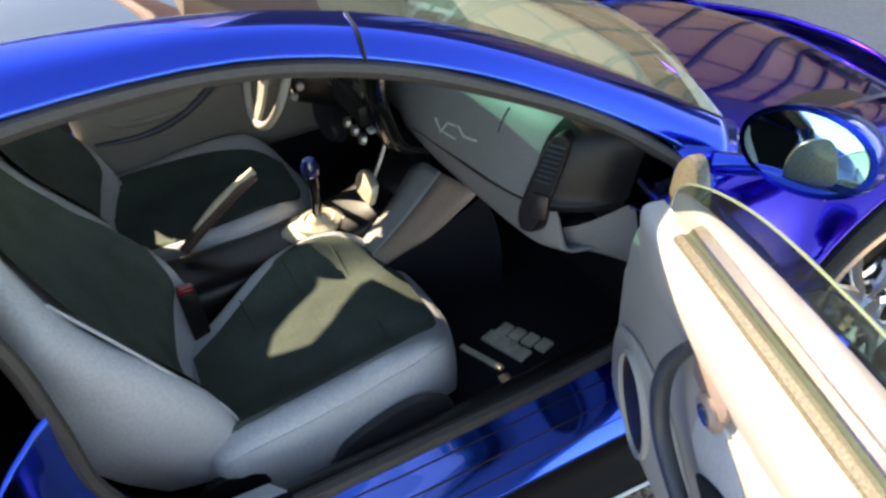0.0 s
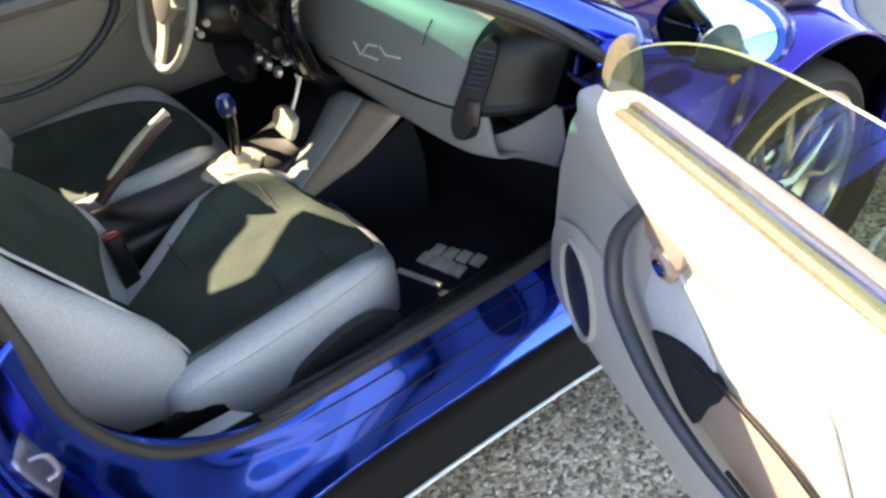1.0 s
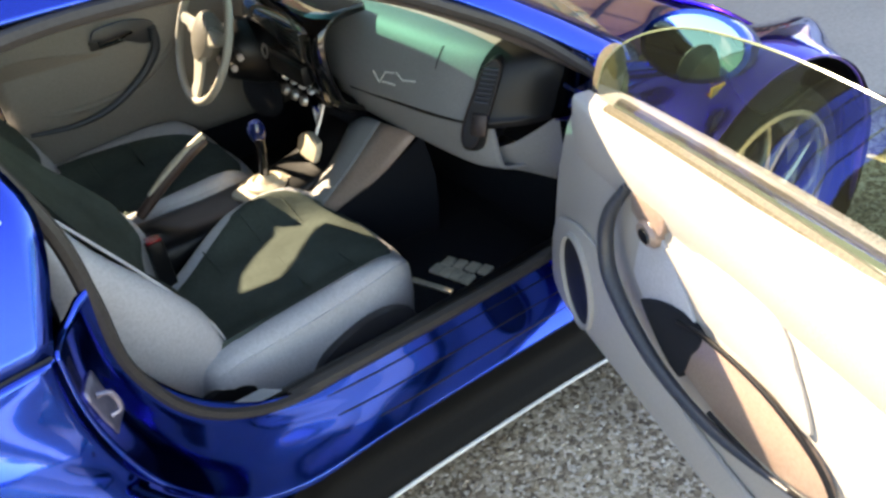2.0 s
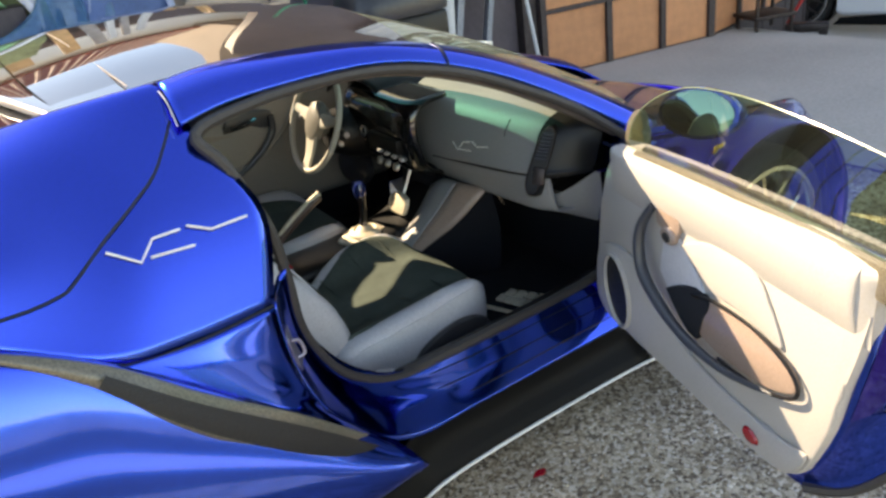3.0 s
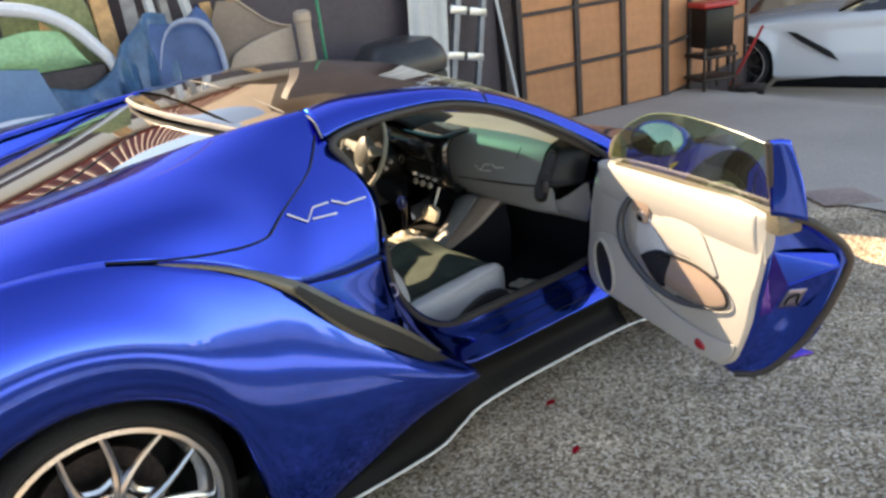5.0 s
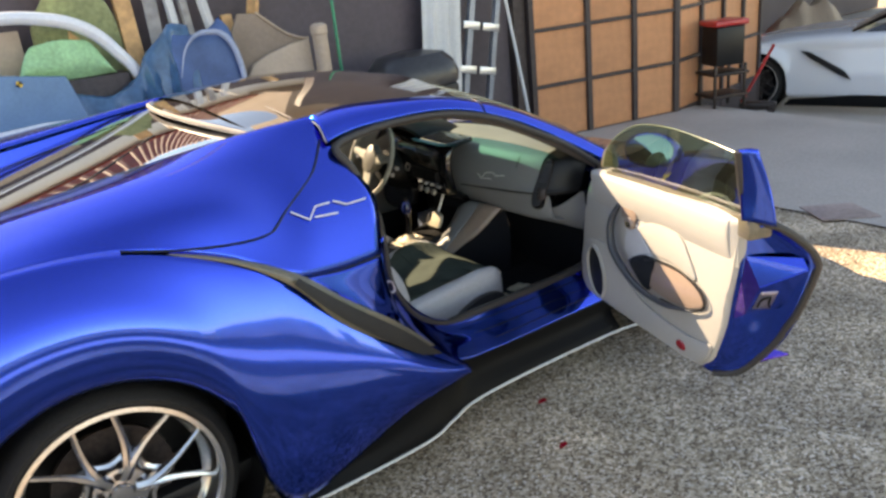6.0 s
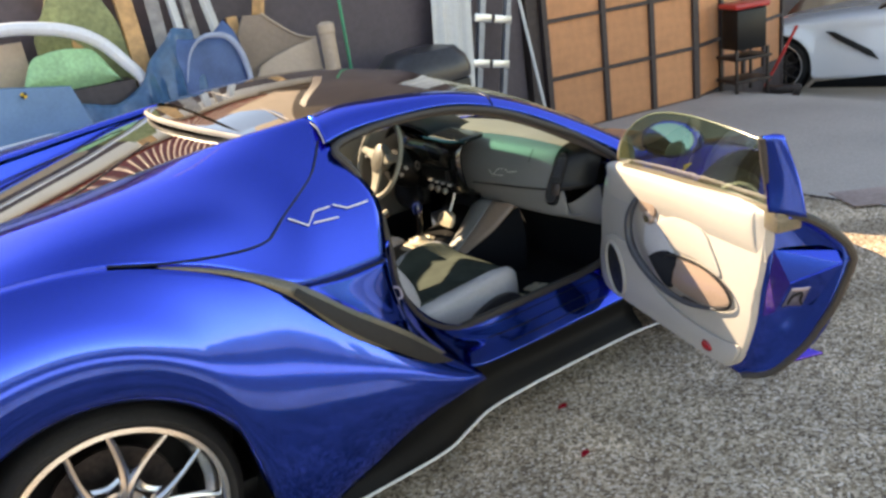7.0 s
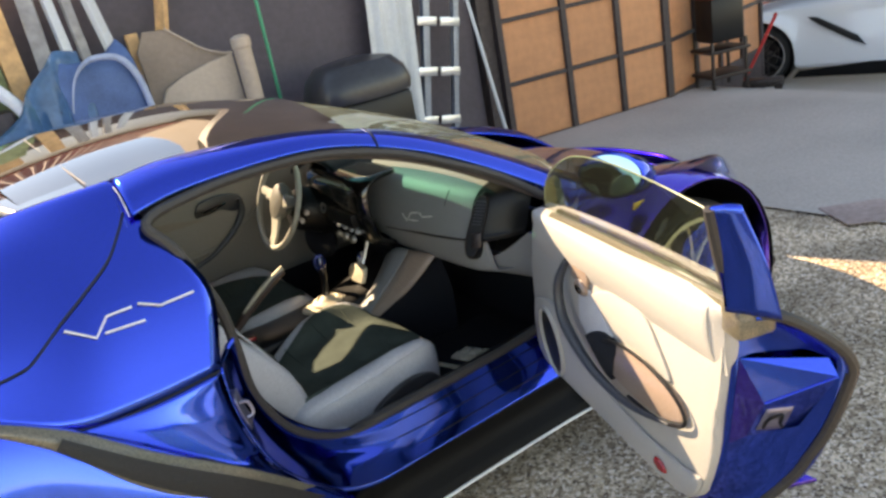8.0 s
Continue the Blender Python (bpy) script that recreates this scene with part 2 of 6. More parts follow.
def slab(outline, depth, place, k=1, bevel=0.0, hole=None):
    """A plate: an outline of (u, v), depth thick, set in space by place(u, v, w)."""
    pts = [(p.x, p.y) for p in spline([(u, v, 0) for u, v in outline] + [(*outline[0], 0)], k)][:-1] if k > 1 else list(outline)
    bm = bmesh.new()
    a = [bm.verts.new((u, v, 0)) for u, v in pts]
    f = bm.faces.new(a)
    r = bmesh.ops.extrude_face_region(bm, geom=[f])
    for v in r["geom"]:
        if isinstance(v, bmesh.types.BMVert):
            v.co.z += depth
    if bevel > 0:
        rim = [e for e in bm.edges if abs(e.verts[0].co.z - e.verts[1].co.z) < 1e-7]
        bmesh.ops.bevel(bm, geom=rim, offset=bevel, segments=2, affect="EDGES", profile=0.5)
    for v in bm.verts:
        v.co = place(v.co.x, v.co.y, v.co.z)
    return bm


def flip(bm):
    for v in bm.verts:
        v.co.y = -v.co.y
    return bm


# ---- the setting ----
# ground: one sheet of grey aggregate that reaches the horizon
def ground_material():
    m = material("grey_brown_gravel_aggregate", (0.2, 0.18, 0.16), 0.85)
    nt = m.node_tree
    p = nt.nodes["Principled BSDF"]
    tc = nt.nodes.new("ShaderNodeTexCoord")
    v = nt.nodes.new("ShaderNodeTexVoronoi")
    v.inputs["Scale"].default_value = 95
    nt.links.new(tc.outputs["Object"], v.inputs["Vector"])
    ramp = nt.nodes.new("ShaderNodeValToRGB")
    e = ramp.color_ramp.elements
    e[0].position, e[0].color = 0.0, (0.15, 0.105, 0.075, 1)
    e[1].position, e[1].color = 1.0, (0.74, 0.62, 0.50, 1)
    for pos, c in ((0.3, (0.33, 0.235, 0.15, 1)), (0.55, (0.50, 0.38, 0.26, 1)), (0.8, (0.64, 0.50, 0.36, 1))):
        el = e.new(pos)
        el.color = c
    sep = nt.nodes.new("ShaderNodeSeparateColor")
    nt.links.new(v.outputs["Color"], sep.inputs[0])
    nt.links.new(sep.outputs[0], ramp.inputs[0])
    n = nt.nodes.new("ShaderNodeTexNoise")
    n.inputs["Scale"].default_value = 3.4
    n.inputs["Detail"].default_value = 9
    nt.links.new(tc.outputs["Object"], n.inputs["Vector"])
    r = nt.nodes.new("ShaderNodeMapRange")
    r.inputs["From Min"].default_value, r.inputs["From Max"].default_value = 0.3, 0.7
    r.inputs["To Min"].default_value, r.inputs["To Max"].default_value = 0.66, 1.42
    nt.links.new(n.outputs["Fac"], r.inputs["Value"])
    x = nt.nodes.new("ShaderNodeVectorMath")
    x.operation = "SCALE"
    nt.links.new(ramp.outputs[0], x.inputs[0])
    nt.links.new(r.outputs["Result"], x.inputs["Scale"])
    nt.links.new(x.outputs[0], p.inputs["Base Color"])
    b = nt.nodes.new("ShaderNodeBump")
    b.inputs["Strength"].default_value = 0.6
    b.inputs["Distance"].default_value = 0.006
    b.invert = True
    nt.links.new(v.outputs["Distance"], b.inputs["Height"])
    nt.links.new(b.outputs["Normal"], p.inputs["Normal"])
    return m


GRAVEL = ground_material()
CONCRETE = material("pale_grey_concrete", (0.42, 0.362, 0.318), 0.8, grain=0.1, scale=60, bump=0.25, stain=0.12, stain_scale=0.9)
PLY = material("orange_brown_plywood", (0.52, 0.222, 0.105), 0.5, grain=0.1, scale=14, stain=0.14, stain_scale=2.2, bump=0.05, per_piece=0.07)
DARKFRAME = material("dark_brown_painted_timber", (0.045, 0.032, 0.033), 0.55, grain=0.25, scale=30, bump=0.1)
LADDERGREY = material("dull_blue_grey_aluminium", (0.28, 0.31, 0.36), 0.45, 0.5, grain=0.15, scale=60, stain=0.2, stain_scale=5)
DARKWALL = material("dark_plum_painted_wall", (0.078, 0.062, 0.076), 0.6, grain=0.1, scale=30, stain=0.15, stain_scale=1.5, bump=0.1)
ALU = material("brushed_aluminium", (0.55, 0.57, 0.6), 0.35, 0.9, grain=0.1, scale=80)
WOOD = material("bare_pine_timber", (0.62, 0.34, 0.15), 0.6, grain=0.2, scale=22, stain=0.2, stain_scale=4)
GREYWOOD = material("weathered_grey_timber", (0.30, 0.28, 0.27), 0.75, grain=0.2, scale=22, stain=0.2, stain_scale=4)
TAN = material("tan_fibreboard", (0.46, 0.35, 0.265), 0.6, grain=0.06, scale=40, stain=0.1, stain_scale=4)
DENIM = material("blue_draped_cloth", (0.062, 0.125, 0.27), 0.6, grain=0.15, scale=160, bump=0.2, stain=0.25, stain_scale=5)
TARP = material("blue_glossy_tarpaulin", (0.03, 0.10, 0.19), 0.12, coat=1.0, grain=0.15, scale=30, bump=0.5, stain=0.3, stain_scale=7)
BLUEPANEL = material("matt_blue_panel", (0.115, 0.225, 0.36), 0.5, grain=0.06, scale=60, stain=0.1, stain_scale=5)
WHITEPANEL = material("matt_white_panel", (0.74, 0.75, 0.77), 0.5, grain=0.05, scale=60, stain=0.06, stain_scale=5)
OFFCUT = material("tan_green_foam", (0.25, 0.27, 0.13), 0.8, grain=0.2, scale=40, stain=0.35, stain_scale=4, bump=0.2)
GREENFOAM = material("pale_green_foam", (0.30, 0.56, 0.30), 0.8, grain=0.15, scale=50, stain=0.15, stain_scale=8, bump=0.2)
PALEPLASTIC = material("pale_grey_plastic", (0.55, 0.56, 0.57), 0.4, grain=0.05, scale=50, stain=0.08, stain_scale=3)
BLACKPLASTIC = material("dark_grey_plastic", (0.032, 0.031, 0.034), 0.3, grain=0.12, scale=40, stain=0.15, stain_scale=5)
GREENROD = material("green_plastic_rod", (0.01, 0.28, 0.14), 0.4)
WHITEPAINT = material("white_car_paint", (0.72, 0.73, 0.76), 0.25, coat=1.0, grain=0.02, scale=300)

bm = bmesh.new()
edges_x = [-400, -60, -20, -8, 0, 2, 3, 4, 5] + [5 + 0.25 * i for i in range(1, 17)] + [12, 20, 60, 400]
edges_y = [-400, -60, -20, -8, -4, 0, 2, 4, 8, 20, 60, 400]


def fall(x):
    """The drive drops gently towards the garage."""
    t = min(1.0, max(0.0, (x - 5.0) / 2.6))
    return -0.53 * t * t * (3 - 2 * t)


gv = [[bm.verts.new((x, y, fall(x))) for y in edges_y] for x in edges_x]
for i in range(len(edges_x) - 1):
    for j in range(len(edges_y) - 1):
        bm.faces.new((gv[i][j], gv[i + 1][j], gv[i + 1][j + 1], gv[i][j + 1]))
ground = part("ground", bm, GRAVEL)
tagged(ground, "grey-brown gravel aggregate yard reaching far off", "ground", kind="structure")

# asphalt road and lane behind the yard, unseen, added to band the paint's reflections
ASPHALT = material("worn_grey_asphalt", (0.13, 0.13, 0.132), 0.85, grain=0.3, scale=120, bump=0.3, stain=0.2, stain_scale=0.6)
for name, y0, y1, mat, label in (("road_1", -11.0, -4.3, ASPHALT, "worn grey asphalt road along the yard"), ("road_2", -2.5, -1.35, ASPHALT, "unseen grey asphalt lane added for a dark band in the paint")):
    lane = part(name, slab([(-60, y0), (60, y0), (60, y1), (-60, y1)], 0.008, lambda u, v, w: Vector((u, v, w))), mat, smooth=False)
    tagged(lane, label, "road", kind="structure")
# unseen pale strip, added to brighten one band reflected in the paint
PAVING = material("pale_concrete_paving", (0.80, 0.77, 0.72), 0.8, grain=0.08, scale=40, stain=0.1, stain_scale=0.7)
strip = part("pavement", box((-60, -4.3, 0), (60, -2.5, 0.012), 0.002), PAVING, smooth=False)
tagged(strip, "unseen pale concrete strip added for a pale band in the paint", "pavement", kind="structure")

# concrete apron in front of the garage
bm = bmesh.new()
rows = []
for i in range(41):
    x = 2.6 + i * 0.25 if i < 30 else 10 + (i - 29) * 1.0
    far = 4.4 + 4.0 * (x > 5.0)
    rows.append([Vector((max(x, 3.12 + 0.09 * (1.2 - y)), y, fall(x) + 0.012)) for y in (-0.98, -0.6, 0.2, 1.2, 3.0, far)])
loft(rows, closed=False, caps=False, bm=bm)
bmesh.ops.remove_doubles(bm, verts=bm.verts[:], dist=0.0005)
apron = part("driveway_slab", bm, CONCRETE)
tagged(apron, "pale grey poured concrete apron before the garage", "pavement", kind="structure")

# the dark wall behind, low at one end, and the tall garage
WALL_Y = 3.95
bm = box((-6.0, WALL_Y, 0), (1.52, WALL_Y + 0.15, 1.75))
wall_low = part("wall_low", bm, DARKWALL, smooth=False)
tagged(wall_low, "low dark plum painted wall behind stored boards", "wall", kind="structure")
bm = box((1.52, WALL_Y, 0), (3.28, WALL_Y + 0.2, 3.4))
wall_garage = part("wall_garage", bm, DARKWALL, smooth=False)
tagged(wall_garage, "tall dark plum painted garage wall", "wall", kind="structure")

# garage door leaves: a dark timber grid filled with plywood sheets
ROW, NR = 0.475, 5


def door_leaf(name, place, cols, label):
    leaf = tagged(new(name), label, "garage door", kind="structure")
    leaf.matrix_world = place
    bm = bmesh.new()
    for i, x in enumerate(cols):
        w = 0.026
        box((x - w, -0.03, -0.46), (x + w, 0.05, NR * ROW), 0.004, bm, segments=1)
    part("upright_frame", bm, DARKFRAME, leaf)
    bm = bmesh.new()
    for j in range(NR + 1):
        for a, c in zip(cols, cols[1:]):
            box((a + 0.026, -0.024, j * ROW - 0.016 if j else -0.46), (c - 0.026, 0.045, j * ROW + 0.016), 0.003, bm, segments=1)
    part("rail_frame", bm, DARKFRAME, leaf)
    meshes = {}
    for a, c in zip(cols, cols[1:]):
        key = round(c - a, 3)
        if key not in meshes:
            meshes[key] = finish(box((0.024, 0.0, 0.014), (c - a - 0.024, 0.03, ROW - 0.014), 0.003, segments=1), False)
            meshes[key].materials.append(PLY)
        for j in range(NR):
            ob = new("panel", meshes[key])
            ob.parent = leaf
            ob.location = (a, 0, j * ROW)
    return leaf


leaf_a = door_leaf("door_1", pose(3.37, 3.85, 0, 0, 0, -9.0), (0.06, 0.635, 1.14, 1.62), "orange-brown plywood garage door leaf in a dark timber grid")
part("door_post", box((-0.08, 0.02, 0), (0.03, 0.2, 3.4)), DARKFRAME, leaf_a, smooth=False)
part("door_header", box((-0.08, -0.03, NR * ROW + 0.02), (1.7, 0.2, 3.4)), DARKWALL, leaf_a, smooth=False)
leaf_b = door_leaf("door_2", pose(4.995, 3.60, 0, 0, 0, 13.0), (0.0, 0.5, 1.0, 1.5, 1.98), "second plywood garage door leaf folded back")
part("door_header", box((0.03, -0.02, NR * ROW + 0.02), (2.05, 0.2, 3.4)), DARKWALL, leaf_b, smooth=False)

# ---- car shell, shared by the blue car and the white one ----
CREASE = [(-1.0, -0.80, 0.93), (-0.5, -0.86, 0.995), (-0.13, -0.875, 1.03), (0.135, -0.885, 1.015), (0.375, -0.90, 0.935), (0.57, -0.92, 0.83), (0.845, -0.93, 0.575), (1.04, -0.925, 0.385)]


def at_x(line, x):
    pts = spline(line, 8)
    for a, b in zip(pts, pts[1:]):
        if a.x <= x <= b.x:
            return a.lerp(b, (x - a.x) / max(b.x - a.x, 1e-9))
    return pts[-1] if x > pts[-1].x else pts[0]


def arch(cx, cz, r, y, deg):
    return Vector((cx + r * math.cos(radians(deg)), y, cz + r * math.sin(radians(deg))))


def quarter_panel():
    low = [Vector((-1.0, -0.80, 0.25)), Vector((-0.55, -0.90, 0.20))]
    top = [-1.0, -0.75]
    for i in range(9):
        low.append(arch(-0.015, 0.34, 0.385, -0.935, 205 - i * 26))
        top.append(-0.55 + i * 0.107)
    low += [Vector(p) for p in ((0.392, -0.94, 0.215), (0.47, -0.945, 0.15), (0.65, -0.955, 0.215), (0.85, -0.962, 0.295), (1.09, -0.967, 0.337))]
    top += [0.41, 0.52, 0.68, 0.86, 1.035]
    rows = [[], [], [], []]
    for a, x in zip(low, top):
        c = at_x(CREASE, x)
        reach = min(1.0, (c - a).length / 0.35)
        for i, f in enumerate((0, 0.3, 0.7, 1.0)):
            p = a.lerp(c, f)
            p.y -= 0.085 * reach * math.sin(math.pi * f ** 0.85)
            rows[i].append(p)
    return relax(surface(rows, 5, 5), 24)


def buttress():
    low = [at_x(CREASE, x) for x in (-1.0, -0.5, -0.13, 0.135, 0.375)] + [Vector((0.56, -0.915, 0.825)), Vector((0.70, -0.88, 0.785)), Vector((0.882, -0.84, 0.774))]
    mid = [(-1.0, -0.73, 0.948), (-0.5, -0.76, 1.018), (-0.13, -0.80, 1.056), (0.135, -0.822, 1.074), (0.40, -0.838, 1.052), (0.60, -0.800, 0.972), (0.72, -0.785, 0.962), (0.935, -0.750, 0.925)]
    shoulder = [(-1.0, -0.66, 0.952), (-0.5, -0.655, 1.030), (-0.13, -0.67, 1.083), (0.135, -0.70, 1.112), (0.39, -0.705, 1.122), (0.60, -0.675, 1.112), (0.725, -0.668, 1.094), (0.880, -0.672, 1.055)]
    top = [(-1.0, -0.60, 0.95), (-0.5, -0.58, 1.03), (-0.13, -0.565, 1.085), (0.135, -0.56, 1.115), (0.38, -0.565, 1.142), (0.60, -0.572, 1.163), (0.73, -0.577, 1.17), (0.844, -0.583, 1.172)]
    inner = [(p[0], p[1] + 0.035, p[2] - 0.012) for p in top]
    return surface([low, mid, shoulder, top, inner], 5, 6)


def side_panel():
    a = [(0.56, -0.915, 0.818), (0.70, -0.925, 0.70), (0.86, -0.93, 0.555), (1.035, -0.925, 0.385)]
    b = [(0.72, -0.875, 0.78), (0.79, -0.89, 0.675), (0.90, -0.90, 0.53), (1.045, -0.90, 0.37)]
    c = [(0.880, -0.84, 0.770), (0.882, -0.855, 0.65), (0.925, -0.87, 0.50), (1.05, -0.878, 0.352)]
    return relax(surface([a, b, c], 6, 4), 20)


def jamb():
    """One painted strip: down the rear of the opening and forward along the sill, stepped inward to the seal."""
    a = [(0.880, -0.84, 0.774), (0.882, -0.855, 0.65), (0.925, -0.87, 0.50), (1.02, -0.872, 0.375), (1.15, -0.84, 0.29), (1.35, -0.795, 0.252), (1.65, -0.785, 0.248), (1.96, -0.785, 0.25)]
    b = [(0.897, -0.80, 0.776), (0.90, -0.80, 0.65), (0.95, -0.805, 0.505), (1.04, -0.80, 0.395), (1.17, -0.785, 0.325), (1.35, -0.772, 0.278), (1.65, -0.766, 0.276), (1.96, -0.766, 0.278)]
    c = [(0.92, -0.765, 0.78), (0.925, -0.765, 0.65), (0.975, -0.762, 0.515), (1.06, -0.755, 0.415), (1.18, -0.745, 0.345), (1.35, -0.747, 0.307), (1.65, -0.743, 0.306), (1.96, -0.743, 0.307)]
    d = [(0.933, -0.75, 0.785), (0.94, -0.748, 0.65), (0.99, -0.742, 0.523), (1.075, -0.732, 0.425), (1.19, -0.722, 0.368), (1.35, -0.719, 0.338), (1.65, -0.715, 0.337), (1.96, -0.713, 0.338)]
    e = [(0.955, -0.735, 0.79), (0.96, -0.73, 0.65), (1.01, -0.722, 0.535), (1.095, -0.71, 0.438), (1.20, -0.70, 0.378), (1.35, -0.695, 0.366), (1.65, -0.692, 0.365), (1.96, -0.688, 0.366)]
    return surface([a, b, c, d, e], 6, 4)


RAIL_LOW = [(0.845, -0.665, 1.112), (1.0, -0.635, 1.128), (1.32, -0.628, 1.118), (1.6, -0.632, 1.03), (1.86, -0.665, 0.888), (2.08, -0.735, 0.735)]
RAIL_MID = [(0.843, -0.632, 1.155), (1.0, -0.605, 1.165), (1.32, -0.60, 1.145), (1.6, -0.602, 1.06), (1.87, -0.64, 0.92), (2.10, -0.71, 0.765)]
RAIL_TOP = [(0.844, -0.575, 1.175), (1.0, -0.555, 1.183), (1.32, -0.55, 1.152), (1.6, -0.55, 1.073), (1.88, -0.59, 0.935), (2.14, -0.66, 0.775)]


def cant_rail():
    inner = [(p[0], p[1] + 0.025, p[2] - 0.004) for p in RAIL_TOP]
    return surface([RAIL_LOW, RAIL_MID, RAIL_TOP, inner], 5, 5)


def front_fender():
    low, top = [], []
    line = [(1.93, -0.775, 0.69), (2.15, -0.775, 0.725), (2.42, -0.775, 0.735), (2.70, -0.74, 0.68), (2.92, -0.62, 0.60), (3.02, -0.50, 0.51)]
    low.append(Vector((1.93, -0.80, 0.27)))
    top.append(1.93)
    low.append(Vector((2.02, -0.85, 0.22)))
    top.append(1.99)
    for i in range(8):
        low.append(arch(2.40, 0.34, 0.375, -0.895, 205 - i * 32))
        top.append(2.05 + i * 0.11)
    low.append(Vector((2.95, -0.72, 0.2)))
    top.append(2.93)
    low.append(Vector((3.1, -0.5, 0.2)))
    top.append(3.02)
    rows = [[], [], []]
    for a, x in zip(low, top):
        c = at_x(line, x)
        for i, f in enumerate((0, 0.55, 1.0)):
            p = a.lerp(c, f)
            p.y -= 0.03 * math.sin(math.pi * f)
            rows[i].append(p)
    # over the crown and down to the bonnet gap
    rows.append([Vector((p.x, p.y + 0.13, p.z - 0.02)) for p in rows[2]])
    return relax(surface(rows, 5, 5), 10)


def bonnet():
    r = [(2.17, 0.66, 0.68), (2.45, 0.65, 0.66), (2.75, 0.60, 0.60), (3.0, 0.42, 0.49)]
    c = [(2.33, 0.0, 0.73), (2.55, 0.0, 0.68), (2.85, 0.0, 0.60), (3.12, 0.0, 0.47)]
    m = [(2.29, 0.36, 0.715), (2.52, 0.36, 0.665), (2.82, 0.34, 0.59), (3.09, 0.24, 0.47)]
    neg = lambda q: [(p[0], -p[1], p[2]) for p in q]
    return surface([neg(r), neg(m), c, m, r], 5, 5)


def nose():
    rows = []
    for z, x in ((0.52, 3.10), (0.36, 3.20), (0.16, 3.18)):
        rows.append([(x - 0.12, -0.48, z), (x, -0.2, z), (x + 0.02, 0, z), (x, 0.2, z), (x - 0.12, 0.48, z)])
    return surface(rows, 4, 4)


def roof_skin():
    mid = [(0.62, 0.0, 1.222), (0.9, 0.0, 1.245), (1.2, 0.0, 1.235), (1.5, 0.0, 1.175)]
    q = [(0.63, 0.33, 1.205), (0.9, 0.32, 1.228), (1.2, 0.31, 1.215), (1.49, 0.31, 1.15)]
    e = [(0.66, 0.545, 1.168), (0.9, 0.535, 1.182), (1.2, 0.527, 1.167), (1.47, 0.53, 1.112)]
    neg = lambda s: [(p[0], -p[1], p[2]) for p in s]
    return surface([neg(e), neg(q), mid, q, e], 5, 5)


def rear_window():
    rows = []
    for y in (-0.53, -0.27, 0, 0.27, 0.53):
        d = 0.035 * (1 - (y / 0.53) ** 2)
        rows.append([(0.68, y, 1.160 + d), (0.45, y, 1.128 + d), (0.2, y, 1.068 + d), (-0.35, y, 0.955 + d), (-0.95, y, 0.90 + d)])
    return surface(rows, 4, 4)


def windscreen():
    rows = []
    for y in (-1, -0.5, 0, 0.5, 1):
        d = 1 - y * y
        rows.append([(1.47 + 0.03 * d, 0.535 * y, 1.112 + 0.058 * d), (1.86 + 0.06 * d, 0.575 * y, 0.945 + 0.055 * d), (2.13 + 0.17 * d, 0.655 * y, 0.775 + 0.025 * d)])
    return surface(rows, 5, 6)


def skirt():
    a = [(1.95, -0.772, 0.238), (1.5, -0.772, 0.238), (1.2, -0.79, 0.266), (1.06, -0.89, 0.315), (0.85, -0.94, 0.29), (0.65, -0.94, 0.21), (0.44, -0.93, 0.14)]
    c = [(1.95, -0.82, 0.11), (1.5, -0.815, 0.11), (1.2, -0.83, 0.11), (1.06, -0.875, 0.11), (0.93, -0.915, 0.105), (0.65, -0.925, 0.10), (0.42, -0.925, 0.10)]
    b = [((p[0] + q[0]) / 2, (p[1] + q[1]) / 2 + 0.025, (p[2] + q[2]) / 2) for p, q in zip(a, c)]
    d = [(p[0], p[1] + 0.12, p[2] + 0.005) for p in c]
    return surface([a, b, c, d], 5, 4)


LIP = [(2.1, -0.88, 0.112), (1.95, -0.825, 0.108), (1.5, -0.818, 0.108), (1.2, -0.833, 0.108), (1.06, -0.88, 0.108), (0.93, -0.92, 0.103), (0.65, -0.93, 0.10), (0.42, -0.93, 0.098)]


def fin():
    """The carbon blade along the crease: a strip with a raised rim."""
    top = [(-0.04, -0.881, 1.0285), (0.14, -0.891, 1.015), (0.375, -0.910, 0.937), (0.56, -0.945, 0.842), (0.69, -0.955, 0.725), (0.86, -0.955, 0.58), (1.03, -0.925, 0.395)]
    low = [(-0.04, -0.8815, 1.0280), (0.14, -0.893, 1.011), (0.375, -0.914, 0.931), (0.535, -0.955, 0.822), (0.655, -0.972, 0.672), (0.83, -0.968, 0.508), (1.025, -0.93, 0.372)]
    mid = [((p[0] + q[0]) / 2, (p[1] + q[1]) / 2 - 0.012 * min(1.0, (p[2] - q[2]) / 0.03), (p[2] + q[2]) / 2) for p, q in zip(top, low)]
    return surface([top, mid, low], 6, 4), top, low


AXLE = [(0.004, 0.326, 0.273, 0.255), (2.415, 0.318, 0.260, 0.225)]


